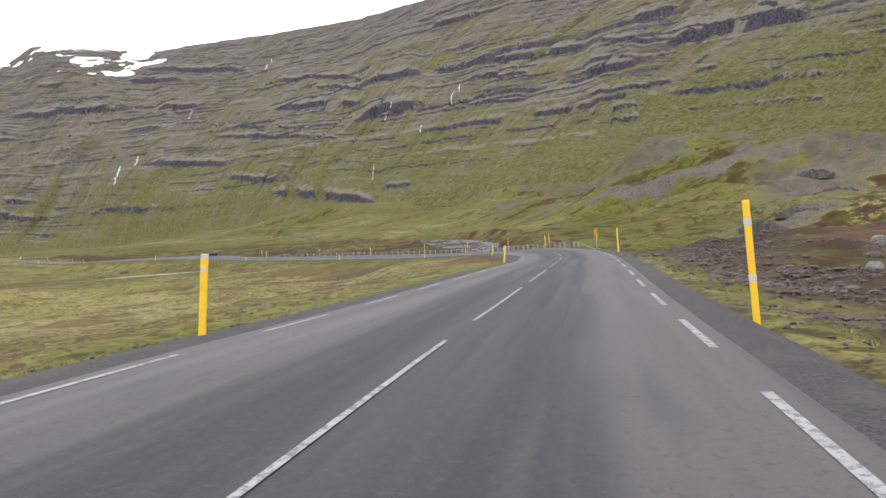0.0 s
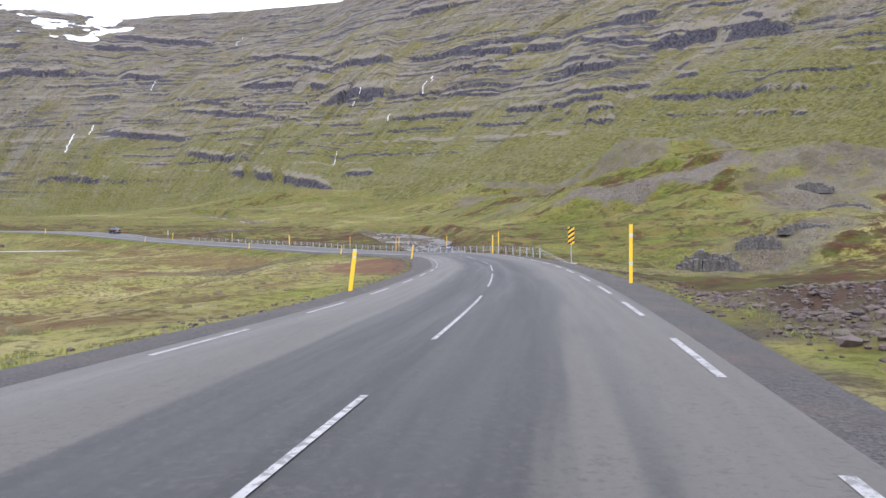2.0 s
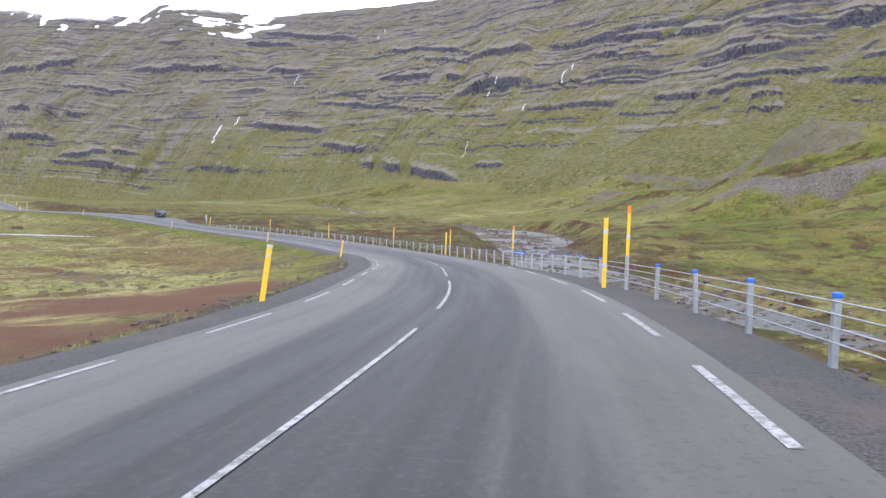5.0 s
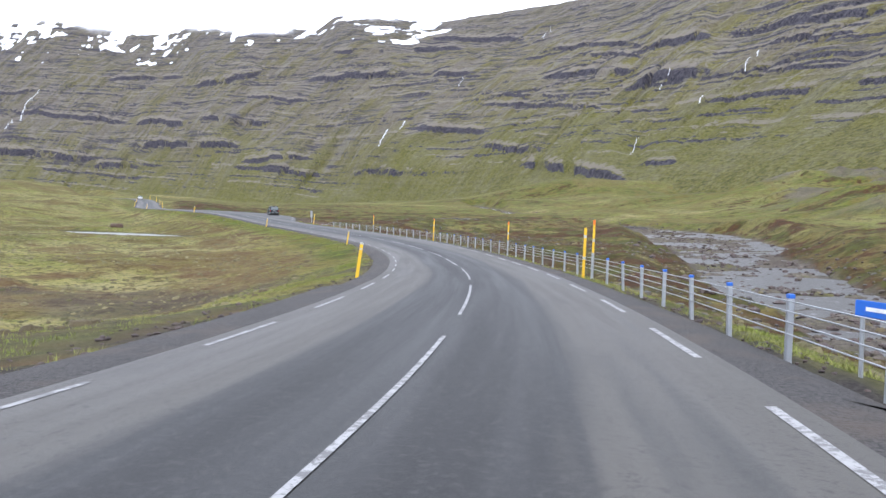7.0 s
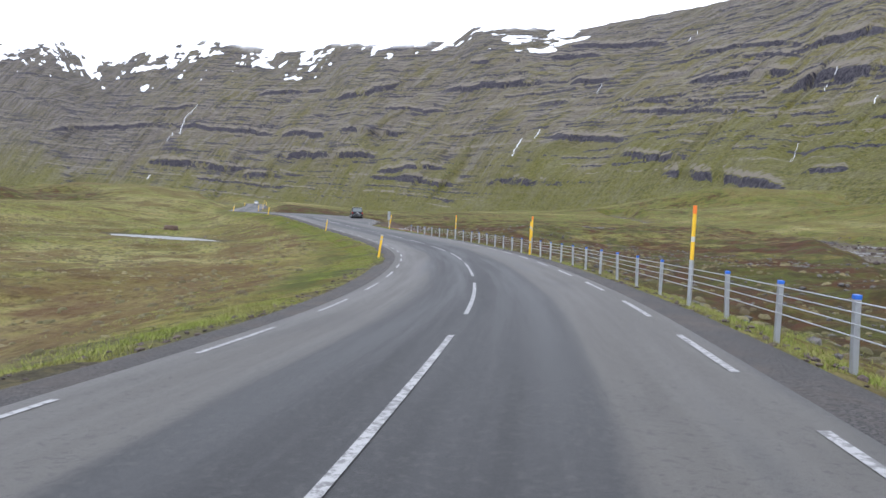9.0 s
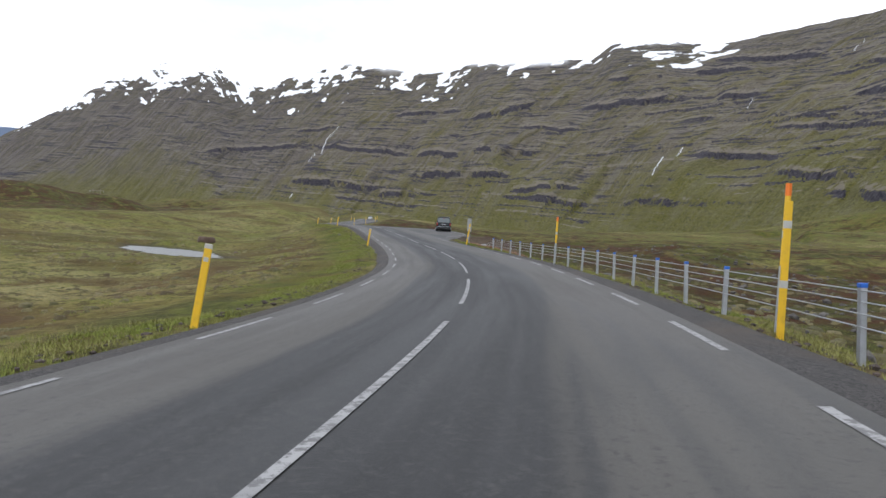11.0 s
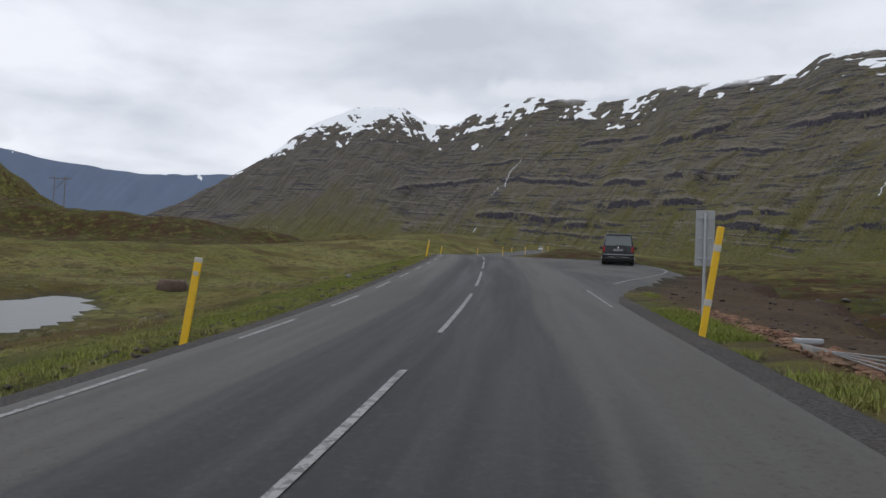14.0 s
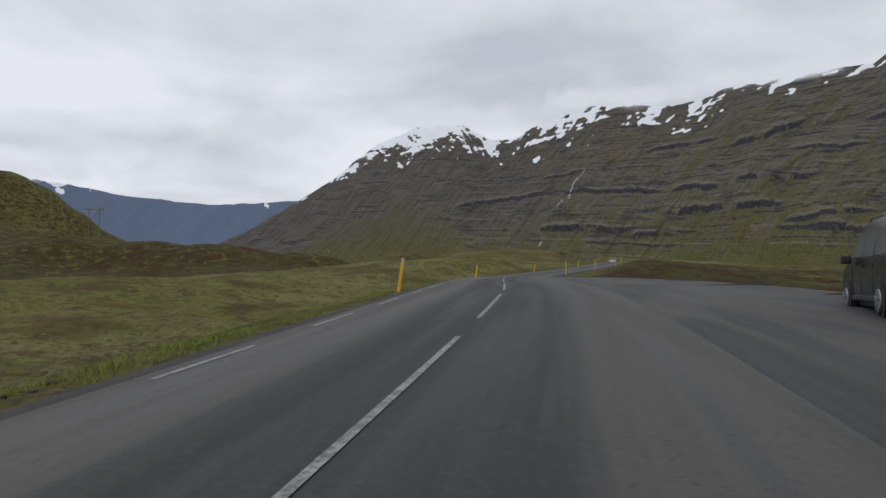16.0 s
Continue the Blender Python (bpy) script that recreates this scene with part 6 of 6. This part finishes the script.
def grass_places(n, s_lo, s_hi, d_lo, d_hi, power=1.0):
    s = rs.uniform(s_lo, s_hi, n)
    d = d_lo + (d_hi - d_lo) * rs.rand(n) ** power
    p = on_road(s, d)
    keep = (fbm(p[:, 0] / 3.0, p[:, 1] / 3.0, 3) > -0.25) & (layby_cover(s, d) < 0.05) & (pond_reach(p[:, 0], p[:, 1]) > 1.25) & (bank_cover(s, d) < 0.3) & ~((s < 110) & (d > 7.6)) & ~((s < 60) & (d > 5.5)) & ~((s > 58) & (s < 120) & (d > 4.8)) & (np.hypot((s - 39.5) * 0.8, d + 7.6) > 2.8) & ~((s > 229) & (d > 4.95) & (d < np.interp(s, [228, 246, 270], [6, 8.8, 13])))
    p = p[keep]
    return np.stack([p[:, 0], p[:, 1], ground_height(p[:, 0], p[:, 1])], 1)


pl = np.vstack([grass_places(30000, -2, 300, -4.7, -12, 1.4), grass_places(22000, -2, 250, 5.1, 11, 1.4), grass_places(9000, 230, 253.5, 4.05, 4.9), grass_places(5000, 150, 190, -4.3, -6.2), grass_places(14000, 188, 310, -3.9, -6.0), grass_places(5000, 125, 235, 4.45, 5.6), grass_places(9000, 10, 310, -9, -40, 1.3)])
tufts("grass", "short tufts of green and straw-coloured grass along the road", pl, rs.uniform(0.03, 0.085, len(pl)) * rs.choice([0.8, 1.0, 1.5], len(pl), p=[0.5, 0.4, 0.1]), 8, 8)


def tussocks(places, sizes, seed):
    """Low humps of moss and old grass, in one object."""
    r = np.random.RandomState(seed)
    n = len(places)
    ring = np.arange(7) * 2 * np.pi / 7
    a = ring[None] + r.uniform(0, 6.28, (n, 1))
    out = sizes[:, None] * r.uniform(0.7, 1.25, (n, 7))
    low = places[:, None] + np.stack([np.cos(a) * out, np.sin(a) * out, np.full((n, 7), -0.06)], -1)
    mid = places[:, None] + np.stack([np.cos(a) * out * 0.62, np.sin(a) * out * 0.62, sizes[:, None] * r.uniform(0.25, 0.5, (n, 7))], -1)
    top = places[:, None] + np.stack([r.normal(0, 0.1, (n, 1)) * sizes[:, None], r.normal(0, 0.1, (n, 1)) * sizes[:, None], sizes[:, None] * r.uniform(0.38, 0.6, (n, 1))], -1)
    co = np.concatenate([low, mid, top], 1).reshape(-1, 3)
    base = np.arange(n)[:, None] * 15
    faces = []
    for k in range(7):
        j = (k + 1) % 7
        faces += [base + [k, j, 7 + j], base + [k, 7 + j, 7 + k], base + [7 + k, 7 + j, 14]]
    ob = shell("tussocks", co, np.concatenate(faces, 0), M_TUSSOCK, None, True)
    return tagged(ob, "low mossy tussocks of old grass in the field", "tussocks", kind="stuff")


def tussock_material():
    n = Nodes("tussock", 0.95)
    g = n.node("ShaderNodeNewGeometry").outputs["Random Per Island"]
    c = n.mix(g, (0.075, 0.072, 0.024), (0.210, 0.180, 0.085))
    c = n.mix(n.ramp(n.noise(14.0, 4, 0.75), 0.46, 0.60, 0, 0.6), c, (0.055, 0.045, 0.020))
    c = n.mix(n.ramp(n.noise(0.25, 4), 0.50, 0.60, 0, 0.6), c, (0.085, 0.058, 0.032))
    n.bump(n.noise(30.0, 4, 0.8), 0.9, 0.04)
    return n.done(c)


M_TUSSOCK = tussock_material()
pl = np.vstack([grass_places(9000, -2, 310, -8, -46, 1.2), grass_places(3000, 150, 250, 7, 30, 1.2), grass_places(1500, 60, 150, 6, 12)])
tussocks(pl, rs.lognormal(-1.9, 0.4, len(pl)).clip(0.07, 0.28), 12)
